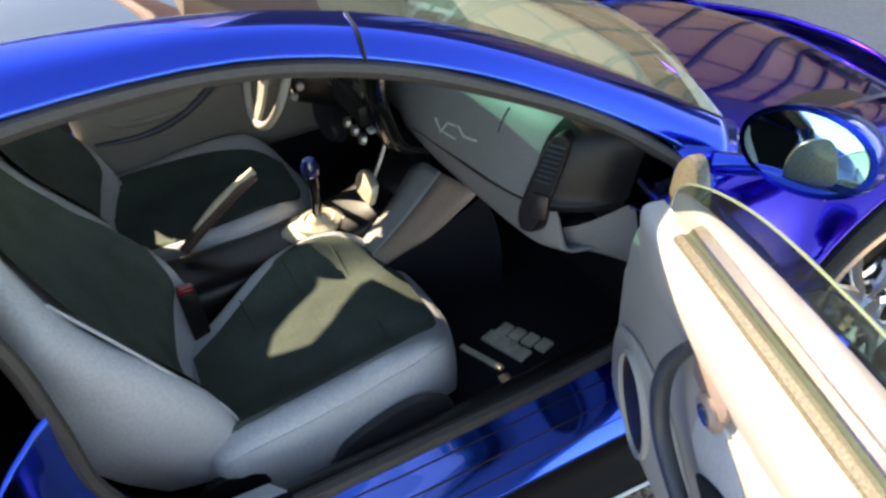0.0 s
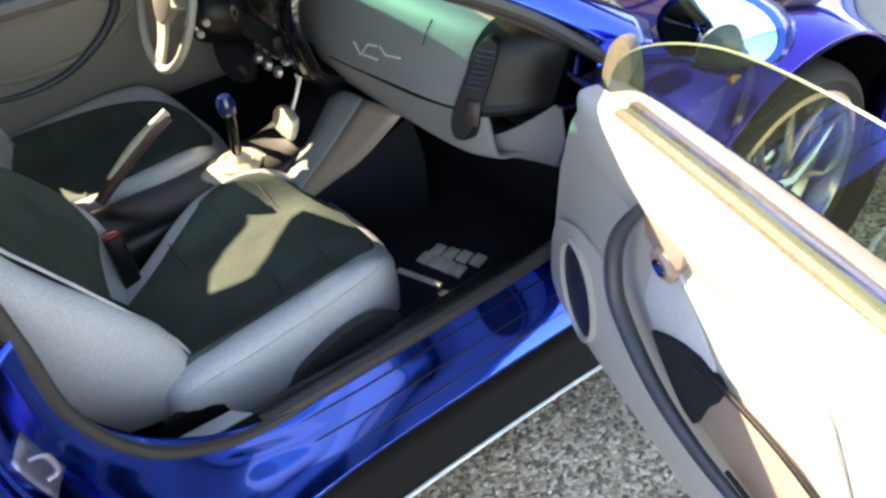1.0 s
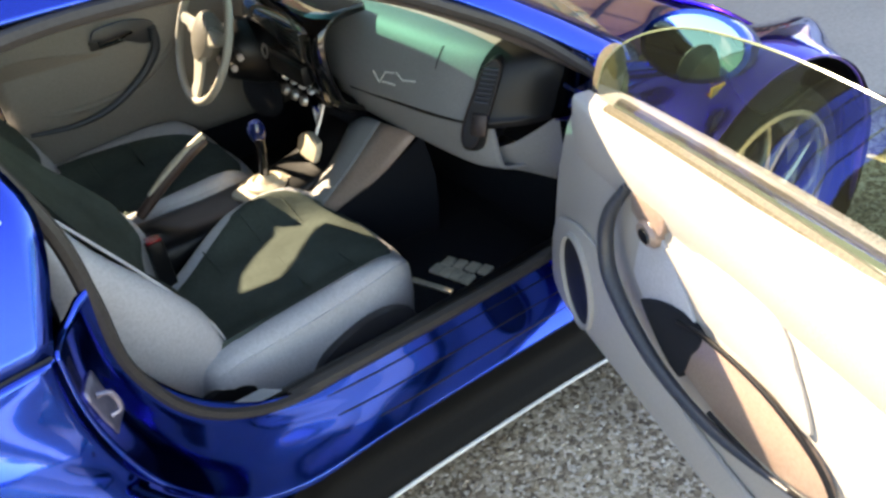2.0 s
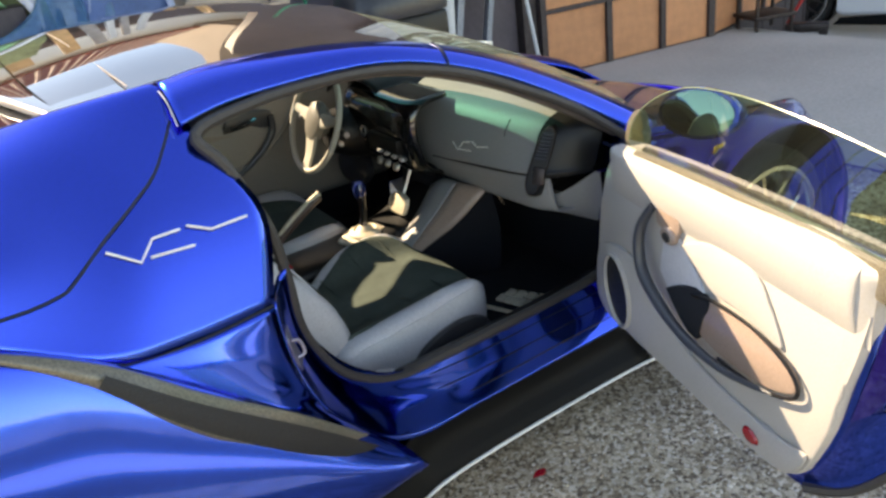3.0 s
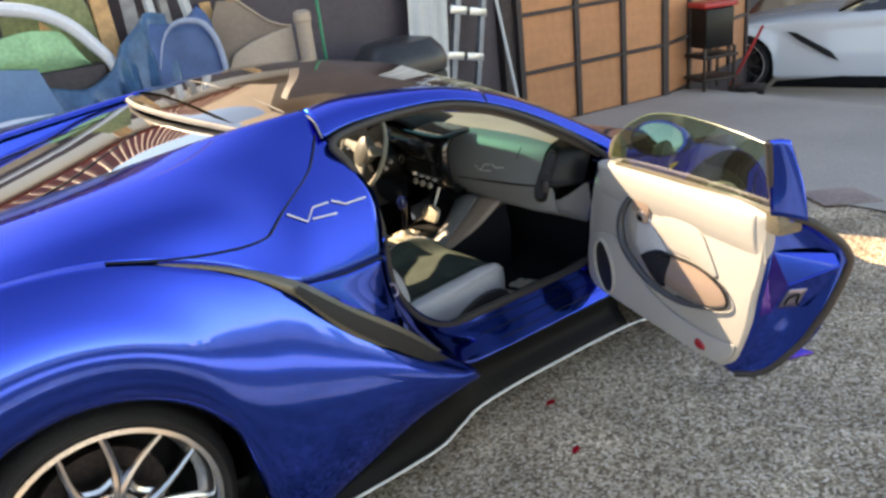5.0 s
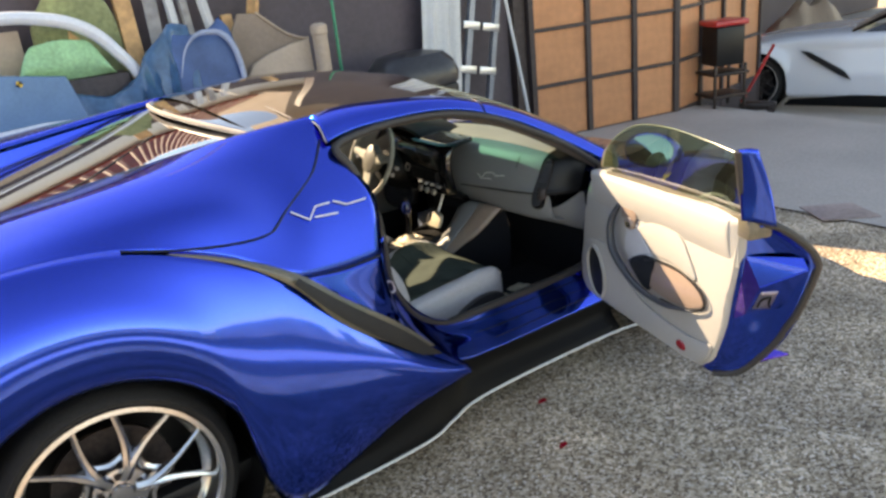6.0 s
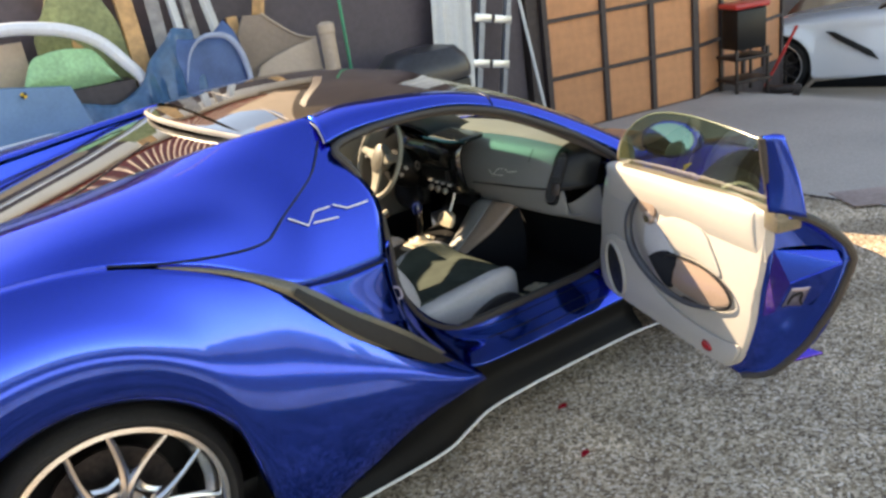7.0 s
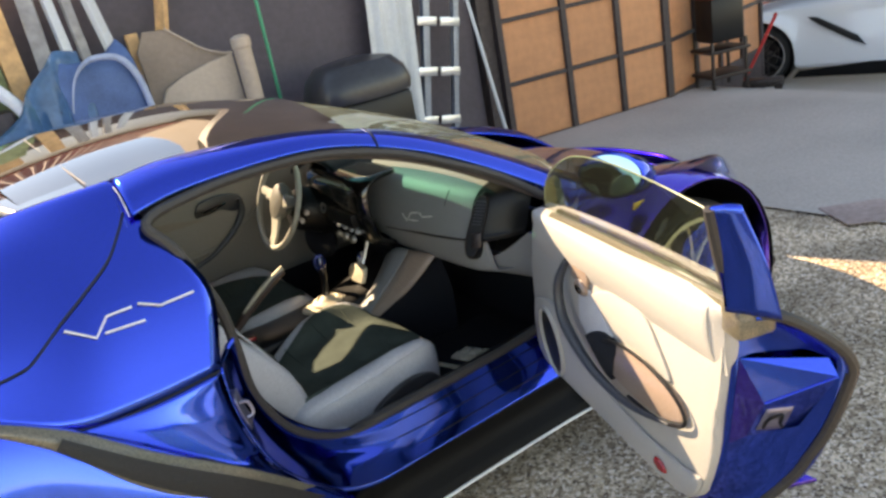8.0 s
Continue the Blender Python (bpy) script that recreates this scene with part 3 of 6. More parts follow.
def wheel(parent, x, side, r, width, alloy, rim_r=0.258):
    """Tyre with a wide polished lip and paired spokes; side -1: the right of the car."""
    m = pose(x, side * 0.845, r) @ Matrix.Rotation(radians(90 if side < 0 else -90), 4, "X")
    w = width
    ty = lathe([(rim_r, 0), (rim_r + 0.012, 0.012), (r - 0.03, 0.022), (r - 0.008, 0.006), (r, -0.02), (r, -w + 0.02), (r - 0.02, -w), (rim_r, -w)], 56, m)
    tyre = part("wheel", ty, TYRE, parent, "black tyre on a polished rim")
    part("rim", lathe([(rim_r + 0.006, 0.006), (rim_r + 0.003, 0.017), (rim_r - 0.010, 0.019), (rim_r - 0.016, 0.010), (rim_r - 0.018, -0.004), (rim_r - 0.020, -0.05), (rim_r - 0.04, -0.07), (rim_r - 0.04, -w)], 56, m), RIMPOLISH, tyre, "polished stepped rim lip")
    n = 6
    for i in range(n):
        a0 = 2 * math.pi * (i + 0.08) / n
        bm = bmesh.new()
        for d in (-0.32, 0.32):
            pts = []
            for f, rr, h in ((0.0, 0.05, -0.040), (0.10, 0.086, -0.026), (0.56, 0.16, -0.026), (1.0, rim_r - 0.014, -0.030)):
                a = a0 + d * f
                pts.append(m @ Vector((rr * math.cos(a), rr * math.sin(a), h)))
            tube(pts, [0.026, 0.021, 0.0135, 0.010], 8, 4, bm, 0.8)
        # the low web that joins neighbouring spokes
        pts = []
        for f in (-0.5, 0.0, 0.5):
            a = a0 + 2 * math.pi / n * (f + 0.5)
            rr = 0.135 - 0.045 * (1 - 4 * f * f)
            pts.append(m @ Vector((rr * math.cos(a), rr * math.sin(a), -0.045)))
        tube(pts, 0.011, 6, 4, bm)
        part("spoke", bm, alloy, tyre)
    part("hub", lathe([(0, -0.012), (0.03, -0.014), (0.036, -0.026), (0.075, -0.034), (0.08, -0.06), (0, -0.06)], 32, m), alloy, tyre)
    for i in range(5):
        a = 2 * math.pi * i / 5 + 0.3
        part("lug_nut", lathe([(0, 0.012), (0.009, 0.012), (0.012, 0), (0, 0)], 6, m @ pose(0.055 * math.cos(a), 0.055 * math.sin(a), -0.034)), DARKMETAL, tyre)
    part("brake_disc", lathe([(0.05, -0.11), (0.165, -0.11), (0.165, -0.13), (0.05, -0.13)], 40, m, close=True), DARKMETAL, tyre)
    return tyre


def wheel_well(parent, x, side, r):
    m = pose(x, side * 0.90, 0.34) @ Matrix.Rotation(radians(90 if side < 0 else -90), 4, "X")
    part("wheel_well", lathe([(r, 0.0), (r + 0.005, -0.02), (r, -0.34), (0, -0.34)], 40, m), TRIM, parent)


def crop(bm, tail):
    """Shortens what lies behind the rear wheel."""
    for v in bm.verts:
        if v.co.x < -0.39:
            v.co.x = -0.39 + (v.co.x + 0.39) * tail
    return bm


def shell(car, paint, alloy, both=True, tail=1.0, front=None):
    q = part("quarter_panel", crop(quarter_panel(), tail), paint, car)
    solid(q, 0.012, 1)
    b = part("buttress", crop(buttress(), tail), paint, car)
    s = part("side_panel", side_panel(), paint, car)
    j = part("sill", jamb(), paint, car)
    r = part("cant_rail", cant_rail(), paint, car)
    f = part("front_fender", front_fender(), front or paint, car)
    for ob in (b, s, j, r, f):
        solid(ob, 0.008, 1)
    if both:
        for name, fn in (("quarter_panel", quarter_panel), ("buttress", buttress), ("cant_rail", cant_rail), ("front_fender", front_fender), ("side_panel", side_panel)):
            solid(part(name, flip(fn()), paint, car), 0.008, 1)
    solid(part("bonnet", bonnet(), front or paint, car), 0.006)
    solid(part("front_bumper", nose(), front or paint, car), 0.01)
    part("roof", roof_skin(), ROOFBLACK, car, "satin smoked black roof panel")
    part("rear_window", crop(rear_window(), tail), REARGLASS, car, "glossy black sloping rear window")
    lip = []
    for y in (-0.545, -0.3, 0, 0.3, 0.545):
        d = 1 - (y / 0.545) ** 2
        s = 0.11 * (y / 0.545) ** 2
        lip.append([(0.76 + s * 0.3, y, 1.180 + 0.050 * d), (0.66 + s * 0.8, y, 1.177 + 0.044 * d), (0.555 + s, y, 1.171 + 0.036 * d), (0.535 + s, y, 1.166 + 0.034 * d), (0.54 + s, y, 1.155 + 0.034 * d), (0.62 + s * 0.8, y, 1.156 + 0.036 * d)])
    part("roof_spoiler", surface(lip, 4, 4), ROOFBLACK, car, "glossy roof spoiler lip")
    # the bright sky reflected along the lip, put in as a grey-tan bar
    part("spoiler_edge", tube([(p[3][0], p[3][1], p[3][2] - 0.004) for p in lip], 0.009, 8, 4), LIPGREY, car, "roof spoiler edge with the sky's reflection as grey-tan colour")
    part("spoiler_seam", tube([(p[0][0], p[0][1], p[0][2] + 0.005) for p in lip], 0.002, 6, 4), LIPGREY, car, "pale sealant seam before the roof spoiler")
    for side in (-1, 1):
        part("window_gap", tube([(0.45, side * 0.20, 1.159), (0.2, side * 0.33, 1.090), (-0.35, side * 0.44, 0.967)], 0.0025, 6, 1), TRIM, car)
        part("window_gutter", surface([[(0.62, side * 0.545, 1.15), (0.2, side * 0.53, 1.10), (-0.38, side * 0.53, 1.03)], [(0.62, side * 0.535, 1.12), (0.2, side * 0.515, 1.04), (-0.38, side * 0.515, 0.94)]], 4, 3), paint, car)
    part("windscreen", windscreen(), SCREENGLASS, car, "green-tinted windscreen")
    # teal band added so that the sun falls turquoise on the dashboard
    band = []
    for y in (-1, -0.5, 0, 0.5, 1):
        d = 1 - y * y
        a, b = Vector((1.47 + 0.03 * d, 0.53 * y, 1.108 + 0.058 * d)), Vector((1.86 + 0.06 * d, 0.57 * y, 0.941 + 0.055 * d))
        band.append([a, a.lerp(b, 0.31) + Vector((0, 0, 0.006)), a.lerp(b, 0.62) + Vector((0, 0, 0.007))])
    part("shade_band", surface(band, 5, 4), BANDGLASS, car, "teal band added under the windscreen to tint sun on the dashboard")
    cowl = []
    for y in (-1, -0.5, 0, 0.5, 1):
        d = 1 - y * y
        cowl.append([(2.11 + 0.17 * d, 0.65 * y, 0.773 + 0.025 * d), (2.17 + 0.14 * d, 0.66 * y, 0.735 + 0.035 * d), (2.22 + 0.15 * d, 0.66 * y, 0.655 + 0.05 * d)])
    part("cowl", surface(cowl, 4, 4), PALEPLASTIC, car, "pale grey windscreen cowl")
    solid(part("side_skirt", skirt(), SKIRTBLACK, car, "matt black side skirt"), 0.006)
    bm, top, low = fin()
    blade = solid(part("side_fin", bm, CARBON, car, "grey-olive carbon side fin"), 0.005, 1)
    inset = []
    for k in (0.14, 0.5, 0.80):
        inset.append([Vector(a).lerp(Vector(c), k) + Vector((0, -0.023 - 0.005 * math.sin(math.pi * k), 0)) for a, c in zip(top[3:7], low[3:7])])
    part("grille", surface(inset, 6, 4), MESHBLACK, blade, "dark mesh inset")
    part("skirt_lip", tube(LIP, 0.0048, 8, 5), WHITELINE, car, "thin white splitter edge")
    for x, r, rr, w in AXLE:
        for side in ((-1, 1) if both else (-1,)):
            wheel(car, x, side, r, w, alloy, rr)
            wheel_well(car, x, side, 0.385 if x < 1 else 0.375)
    bm = box((-0.95, -0.78, 0.16), (0.9, 0.78, 0.24), 0.02)
    part("underbody", crop(box((0.9, -0.74, 0.15), (3.05, 0.74, 0.19), 0.01, bm), tail), TRIM, car)
    part("tail_panel", slab([(-0.80, 0.2), (0.80, 0.2), (0.80, 0.9), (0.58, 0.95), (-0.58, 0.95), (-0.80, 0.9)], 0.03, lambda u, v, w: Vector((-0.39 - 0.61 * tail - w, u, v)), bevel=0.008), paint, car)


CAR = pose(-0.767, 1.58, 0)
car = empty("car", CAR, "metallic blue two-seat sports car with its passenger door open", "car")
shell(car, PAINT, ALLOY, front=PURPLE)

# ---- seals and posts of the door opening ----
SEAL = [(1.3, -0.70, 0.366), (1.16, -0.715, 0.385), (1.03, -0.735, 0.48), (0.962, -0.738, 0.62), (0.955, -0.735, 0.76), (0.945, -0.725, 0.88), (0.90, -0.70, 1.02), (0.865, -0.678, 1.092),
        (0.98, -0.645, 1.112), (1.135, -0.63, 1.118), (1.32, -0.625, 1.105), (1.51, -0.63, 1.055), (1.69, -0.642, 0.972), (1.86, -0.67, 0.875), (2.02, -0.715, 0.745)]
part("door_seal", tube(SEAL, 0.013, 8, 5), RUBBER, car, "black rubber door seal")
part("sill_seal", tube([(1.2, -0.70, 0.372), (1.5, -0.698, 0.372), (1.8, -0.69, 0.372), (1.93, -0.70, 0.42), (1.97, -0.715, 0.58), (2.01, -0.72, 0.74)], 0.016, 8, 5), RUBBER, car)
# inner lining of the roof frame
lin = [[(p[0], p[1] + 0.01, p[2] - 0.015) for p in RAIL_LOW], [(p[0], p[1] + 0.05, p[2] - 0.03) for p in RAIL_LOW], [(p[0], p[1] + 0.10, p[2] + 0.0) for p in RAIL_LOW]]
HEADLINING = material("dark_taupe_headlining", (0.15, 0.125, 0.11), 0.7, grain=0.15, scale=200, bump=0.1)
solid(part("roof_lining", surface(lin, 5, 4), HEADLINING, car), 0.006)
solid(part("roof_lining", flip(surface(lin, 5, 4)), HEADLINING, car), 0.006)
hl = []
for y in (-0.54, -0.27, 0, 0.27, 0.54):
    d = 0.05 * (1 - (y / 0.54) ** 2)
    hl.append([(0.66, y, 1.10 + d), (0.9, y, 1.13 + d), (1.2, y, 1.12 + d), (1.46, y, 1.075 + d)])
solid(part("headlining", surface(hl, 4, 4), HEADLINING, car), 0.006)
# front post of the opening, painted, with the hinge side of the door
post = [[(2.04, -0.735, 0.80), (2.0, -0.775, 0.55), (1.95, -0.785, 0.40), (1.93, -0.785, 0.27)],
        [(1.985, -0.70, 0.81), (1.93, -0.715, 0.56), (1.89, -0.71, 0.42), (1.87, -0.705, 0.34)],
        [(2.02, -0.60, 0.80), (1.98, -0.60, 0.56), (1.96, -0.60, 0.42), (1.95, -0.60, 0.3)]]
solid(part("hinge_post", surface(post, 4, 4), PAINT, car), 0.006)

# strip added under the pillar to hold windscreen sun off the door lining
trim_rows = [[(p[0] + 0.01, p[1] + 0.03, p[2] - 0.012) for p in RAIL_TOP[2:]], [(p[0] + 0.02, p[1] + 0.13, p[2] - 0.008) for p in RAIL_TOP[2:]]]
solid(part("pillar_trim", surface(trim_rows, 5, 2), TRIM, car, "black pillar strip added to keep sun off the door lining"), 0.006)
head = []
for y in (-0.5, -0.25, 0, 0.25, 0.5):
    d = 1 - (y / 0.535) ** 2
    head.append([(1.44, y, 1.10 + 0.055 * d), (1.55, y, 1.058 + 0.055 * d), (1.665, y, 1.008 + 0.055 * d)])
solid(part("header_trim", surface(head, 4, 3), HEADLINING, car, "dark windscreen header trim"), 0.006)
for y, z in ((-0.7745, 0.2835), (-0.7505, 0.3135), (-0.7225, 0.3445)):
    part("sill_groove", tube([(1.19, y - 0.004, z + 0.016), (1.38, y, z), (1.65, y + 0.004, z - 0.001), (1.94, y + 0.005, z)], 0.0020, 6, 3), TRIM, car)

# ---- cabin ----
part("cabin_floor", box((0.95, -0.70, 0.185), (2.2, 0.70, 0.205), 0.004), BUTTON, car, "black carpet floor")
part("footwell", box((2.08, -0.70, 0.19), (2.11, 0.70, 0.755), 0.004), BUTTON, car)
for side in (-1, 1):
    part("inner_wing", box((1.96, min(side * 0.735, side * 0.715), 0.28), (2.14, max(side * 0.735, side * 0.715), 0.76), 0.004), PAINT, car)
part("rear_bulkhead", box((0.72, -0.62, 0.2), (0.76, 0.62, 1.05), 0.01), BUTTON, car)
for y0, y1 in ((-0.70, -0.685), (0.685, 0.70)):
    part("sill_trim", box((1.0, y0, 0.19), (1.95, y1, 0.36), 0.004), BUTTON, car)
part("sill_cover", surface([[(1.08, -0.70, 0.366), (1.5, -0.698, 0.364), (1.95, -0.69, 0.366)], [(1.08, -0.655, 0.362), (1.5, -0.648, 0.360), (1.95, -0.63, 0.362)], [(1.08, -0.60, 0.30), (1.5, -0.59, 0.30), (1.95, -0.57, 0.30)], [(1.08, -0.55, 0.21), (1.5, -0.54, 0.21), (1.95, -0.52, 0.21)]], 5, 5), TRIM, car, "dark plastic sill cover")
part("scuff_plate", slab([(1.05, -0.665), (1.065, -0.615), (1.17, -0.622), (1.195, -0.665)], 0.006, lambda u, v, w: Vector((u, v, 0.366 + w + 0.55 * min(0, -0.655 - v + 0.01))), bevel=0.002), PALEPLASTIC, car, "pale grey scuff plate")


SEAT_RIM = [(1.09, 0.13), (1.17, 0.17), (1.28, 0.225), (1.40, 0.262), (1.51, 0.255), (1.595, 0.20), (1.637, 0.10), (1.648, -0.04), (1.630, -0.15), (1.595, -0.222), (1.53, -0.262), (1.42, -0.280), (1.30, -0.286), (1.18, -0.286), (1.09, -0.272), (1.06, -0.10), (1.06, 0.05)]
SUEDE_X = (1.11, 1.17, 1.28, 1.40, 1.51, 1.575, 1.612)
SUEDE_L = (0.075, 0.12, 0.185, 0.235, 0.222, 0.165, 0.07)
SUEDE_R = (-0.248, -0.246, -0.236, -0.222, -0.196, -0.165, -0.115)


def seat(name, y, d, dx=0.0):
    """Bucket seat: a bolstered cushion, a raked back and an adjuster cover; d: the side of the door."""
    s = part(name, box((1.12 + dx, y - 0.20, 0.205), (1.55 + dx, y + 0.20, 0.26), 0.02), TRIM, car, "grey leather bucket seat with dark suede centre")

    def at(x, dy, z):
        return (x + dx, y - d * dy, z)

    def height(x, dy):
        """The cushion's top: bolsters rise to both sides, the nose rolls down."""
        f = abs(dy + 0.004) / 0.255
        roll = 0.058 * min(1.0, max(0.0, (f - 0.45) / 0.47)) ** 1.5
        drop = 0.045 * max(0.0, (x - 1.52) / 0.12) ** 2
        return 0.352 + 0.036 * min(1.0, (x - 1.05) / 0.4) + roll - drop

    rim = [(p.x, p.y) for p in spline([(u, v, 0) for u, v in SEAT_RIM + SEAT_RIM[:1]], 4)][:-1]
    cx, cy = 1.36, -0.01
    secs = []
    for k, fall_ in ((0.15, 0), (0.28, 0), (0.4, 0), (0.5, 0), (0.6, 0), (0.68, 0), (0.75, 0), (0.81, 0), (0.86, 0.001), (0.93, 0.007), (0.975, 0.015), (1.0, 0.032), (1.006, 0.065), (1.004, 0.11), (0.985, 0.165)):
        secs.append([at(cx + (u - cx) * k, cy + (v - cy) * k, height(cx + (u - cx) * min(k, 0.93), cy + (v - cy) * min(k, 0.93)) - fall_) for u, v in rim])
    cushion = part("cushion", loft(secs), GREYLEATHER, s, "blue-grey leather cushion")
    part("piping", tube([at(cx + (u - cx) * 0.99, cy + (v - cy) * 0.99, height(cx + (u - cx) * 0.93, cy + (v - cy) * 0.93) - 0.026) for u, v in rim[8:56]], 0.003, 5, 1), GREYLEATHER, cushion)
    rows = []
    sx = [p.x for p in spline([(v, 0, 0) for v in SUEDE_X], 3)]
    sl = [p.x for p in spline([(v, 0, 0) for v in SUEDE_L], 3)]
    sr = [p.x for p in spline([(v, 0, 0) for v in SUEDE_R], 3)]
    for i in range(25):
        f = -1 + i / 12
        r = []
        for x, a, c in zip(sx, sl, sr):
            dy = (a + c) / 2 - f * (a - c) / 2
            r.append(at(x, dy, height(x, dy) + (0.008 if abs(f) < 0.98 else -0.004)))
        rows.append(r)
    part("suede_insert", surface(rows, 1, 1), SUEDE, cushion, "dark suede seat centre")
    for g in (1.245, 1.37, 1.485):
        ln = []
        for f in (-0.9, -0.45, 0.0, 0.45, 0.9):
            k = min(range(7), key=lambda i: abs(SUEDE_X[i] - g))
            a, c = SUEDE_L[k], SUEDE_R[k]
            dy, x = (a + c) / 2 - f * (a - c) / 2, g + 0.012 * (1 - f * f)
            ln.append(at(x, dy, height(x, dy) + 0.007))
        part("stitch_line", tube(ln, 0.0022, 5, 4), SUEDE, cushion)
    # back
    def swell(f):
        """How far the wings reach forward, up the back."""
        pts = ((0.0, 0.95), (0.15, 1.22), (0.28, 1.32), (0.42, 1.0), (0.55, 0.6), (0.7, 0.42), (1.0, 0.35))
        for (a, u), (c, v) in zip(pts, pts[1:]):
            if f <= c:
                return u + (v - u) * (f - a) / (c - a)
        return 0.35

    rows = []
    for dy, fwd, k in ((-0.250, -0.09, 0.9), (-0.268, -0.01, 0.96), (-0.255, 0.06, 1.0), (-0.215, 0.085, 1.0), (-0.15, 0.05, 1.0), (0, 0.025, 1.02), (0.15, 0.05, 1.0), (0.215, 0.085, 1.0), (0.255, 0.06, 1.0), (0.268, -0.01, 0.96), (0.250, -0.09, 0.9)):
        r = []
        for f, w in ((0.0, 0.90), (0.15, 1.0), (0.28, 1.02), (0.42, 1.02), (0.55, 0.98), (0.66, 0.92), (0.84, 0.62), (0.96, 0.45), (1.0, 0.30)):
            x = 1.085 - 0.25 * f * k + fwd * swell(f)
            z = 0.32 + 0.70 * f * k
            r.append(at(x, dy * w, z))
        rows.append(r)
    back = part("backrest", surface(rows, 4, 3), GREYLEATHER, s, "grey leather backrest with side wings")
    shell_rows = []
    for r in (rows[0], rows[5], rows[-1]):
        shell_rows.append([(p[0] - (0.11 if r is rows[5] else 0.0), p[1], p[2]) for p in r])
    part("seat_shell", surface(shell_rows, 4, 4), TRIM, s, "black plastic seat back shell")
    rows = []
    for dy, fwd, lo in ((-0.212, 0.086, 0.36), (-0.185, 0.072, 0.24), (-0.14, 0.047, 0.18), (0.0, 0.025, 0.15), (0.14, 0.047, 0.18), (0.185, 0.072, 0.24), (0.212, 0.086, 0.36)):
        r = []
        for g in (0.0, 0.15, 0.3, 0.45, 0.6, 0.8, 1.0):
            f = lo + (0.80 - lo) * g
            w = 1.0 + 0.02 * min(1, f / 0.42) if f < 0.5 else 1.02 - 0.40 * (f - 0.5) / 0.34
            r.append(at(1.085 - 0.25 * f + fwd * swell(f) + 0.009, dy * w, 0.32 + 0.70 * f))
        rows.append(r)
    part("suede_insert", surface(rows, 4, 4), SUEDE, back)
    part("seam", tube([at(1.085 - 0.25 * f + 0.088 * swell(f), -0.217 * w, 0.32 + 0.70 * f) for f, w in ((0.05, 0.93), (0.2, 1.0), (0.42, 1.02), (0.66, 0.92))], 0.003, 6, 4), GREYLEATHER, back)
    oval = [(1.285, 0.270), (1.325, 0.322), (1.42, 0.358), (1.50, 0.358), (1.55, 0.325), (1.545, 0.268), (1.45, 0.235), (1.34, 0.238)]
    cover = part("adjuster_cover", slab(oval, 0.024, lambda u, v, w: Vector((u + dx, y + d * (0.284 + w), v)), k=4, bevel=0.007), BLACKPLASTIC, s, "oval dark grey adjuster cover")
    part("adjuster_lever", tube([(1.34, y + d * 0.315, 0.268), (1.42, y + d * 0.321, 0.275), (1.52, y + d * 0.317, 0.295)], [0.006, 0.010, 0.006], 8, 4), GLOSSBLACK, cover)
    part("recline_hinge", slab([(1.06, 0.27), (1.05, 0.335), (1.10, 0.36), (1.17, 0.33), (1.16, 0.27)], 0.02, lambda u, v, w: Vector((u + dx, y + d * (0.272 + w), v)), k=3, bevel=0.006), TRIM, s, "black hinge cover")
    return s


seat("passenger_seat", -0.285, -1)
seat("driver_seat", 0.385, 1, -0.09)
# seat belt buckles beside the tunnel
bk = part("belt_buckle", box((1.125, -0.155, 0.33), (1.165, -0.125, 0.485), 0.006), TRIM, car, "black seat belt buckle with red button")
part("release_button", box((1.128, -0.153, 0.485), (1.162, -0.127, 0.492), 0.002), RED, bk)

# centre tunnel, handbrake, gear lever
tun = []
for y, z in ((-0.06, 0.22), (-0.055, 0.37), (-0.03, 0.405), (0.045, 0.41), (0.12, 0.405), (0.145, 0.37), (0.15, 0.22)):
    tun.append([(0.80, y, z + (0.03 if z > 0.3 else 0)), (1.10, y, z), (1.40, y, z), (1.62, y, z + (0.03 if z > 0.3 else 0)), (1.76, y, z + (0.10 if z > 0.3 else 0))])
tunnel = part("centre_tunnel", surface(tun, 4, 3), TRIM, car, "black centre tunnel")
part("armrest", box((0.86, -0.04, 0.435), (1.10, 0.125, 0.475), 0.018), DASHGREY, car, "grey padded armrest lid")
part("shift_surround", slab([(1.415, 0.0), (1.40, 0.05), (1.44, 0.085), (1.58, 0.095), (1.645, 0.045), (1.60, -0.012), (1.50, -0.008)], 0.012, lambda u, v, w: Vector((u, v, 0.405 + w + 0.12 * max(0, u - 1.5))), k=3, bevel=0.004), CREAM, tunnel, "crumpled cream shift surround")
part("shift_boot", lathe([(0.060, 0.0), (0.056, 0.014), (0.040, 0.022), (0.034, 0.016), (0.020, 0.030), (0, 0.04)], 20, pose(1.50, 0.035, 0.415)), CREAM, tunnel)
lever = part("gear_lever", tube([(1.50, 0.035, 0.45), (1.508, 0.035, 0.52), (1.51, 0.042, 0.56)], [0.014, 0.013, 0.016], 12, 3), GLOSSBLACK, tunnel, "gear lever with a blue-black knob")
part("knob", lathe([(0, 0.03), (0.014, 0.026), (0.023, 0.008), (0.022, -0.014), (0.014, -0.03), (0, -0.03)], 20, pose(1.511, 0.045, 0.57)), BLUEKNOB, lever)
hb = part("handbrake", tube([(1.17, 0.10, 0.43), (1.26, 0.10, 0.50), (1.34, 0.092, 0.555), (1.385, 0.085, 0.578)], [0.013, 0.016, 0.016, 0.012], 12, 4), BRAKEBROWN, tunnel, "raised dark brown handbrake lever with pale leather top")
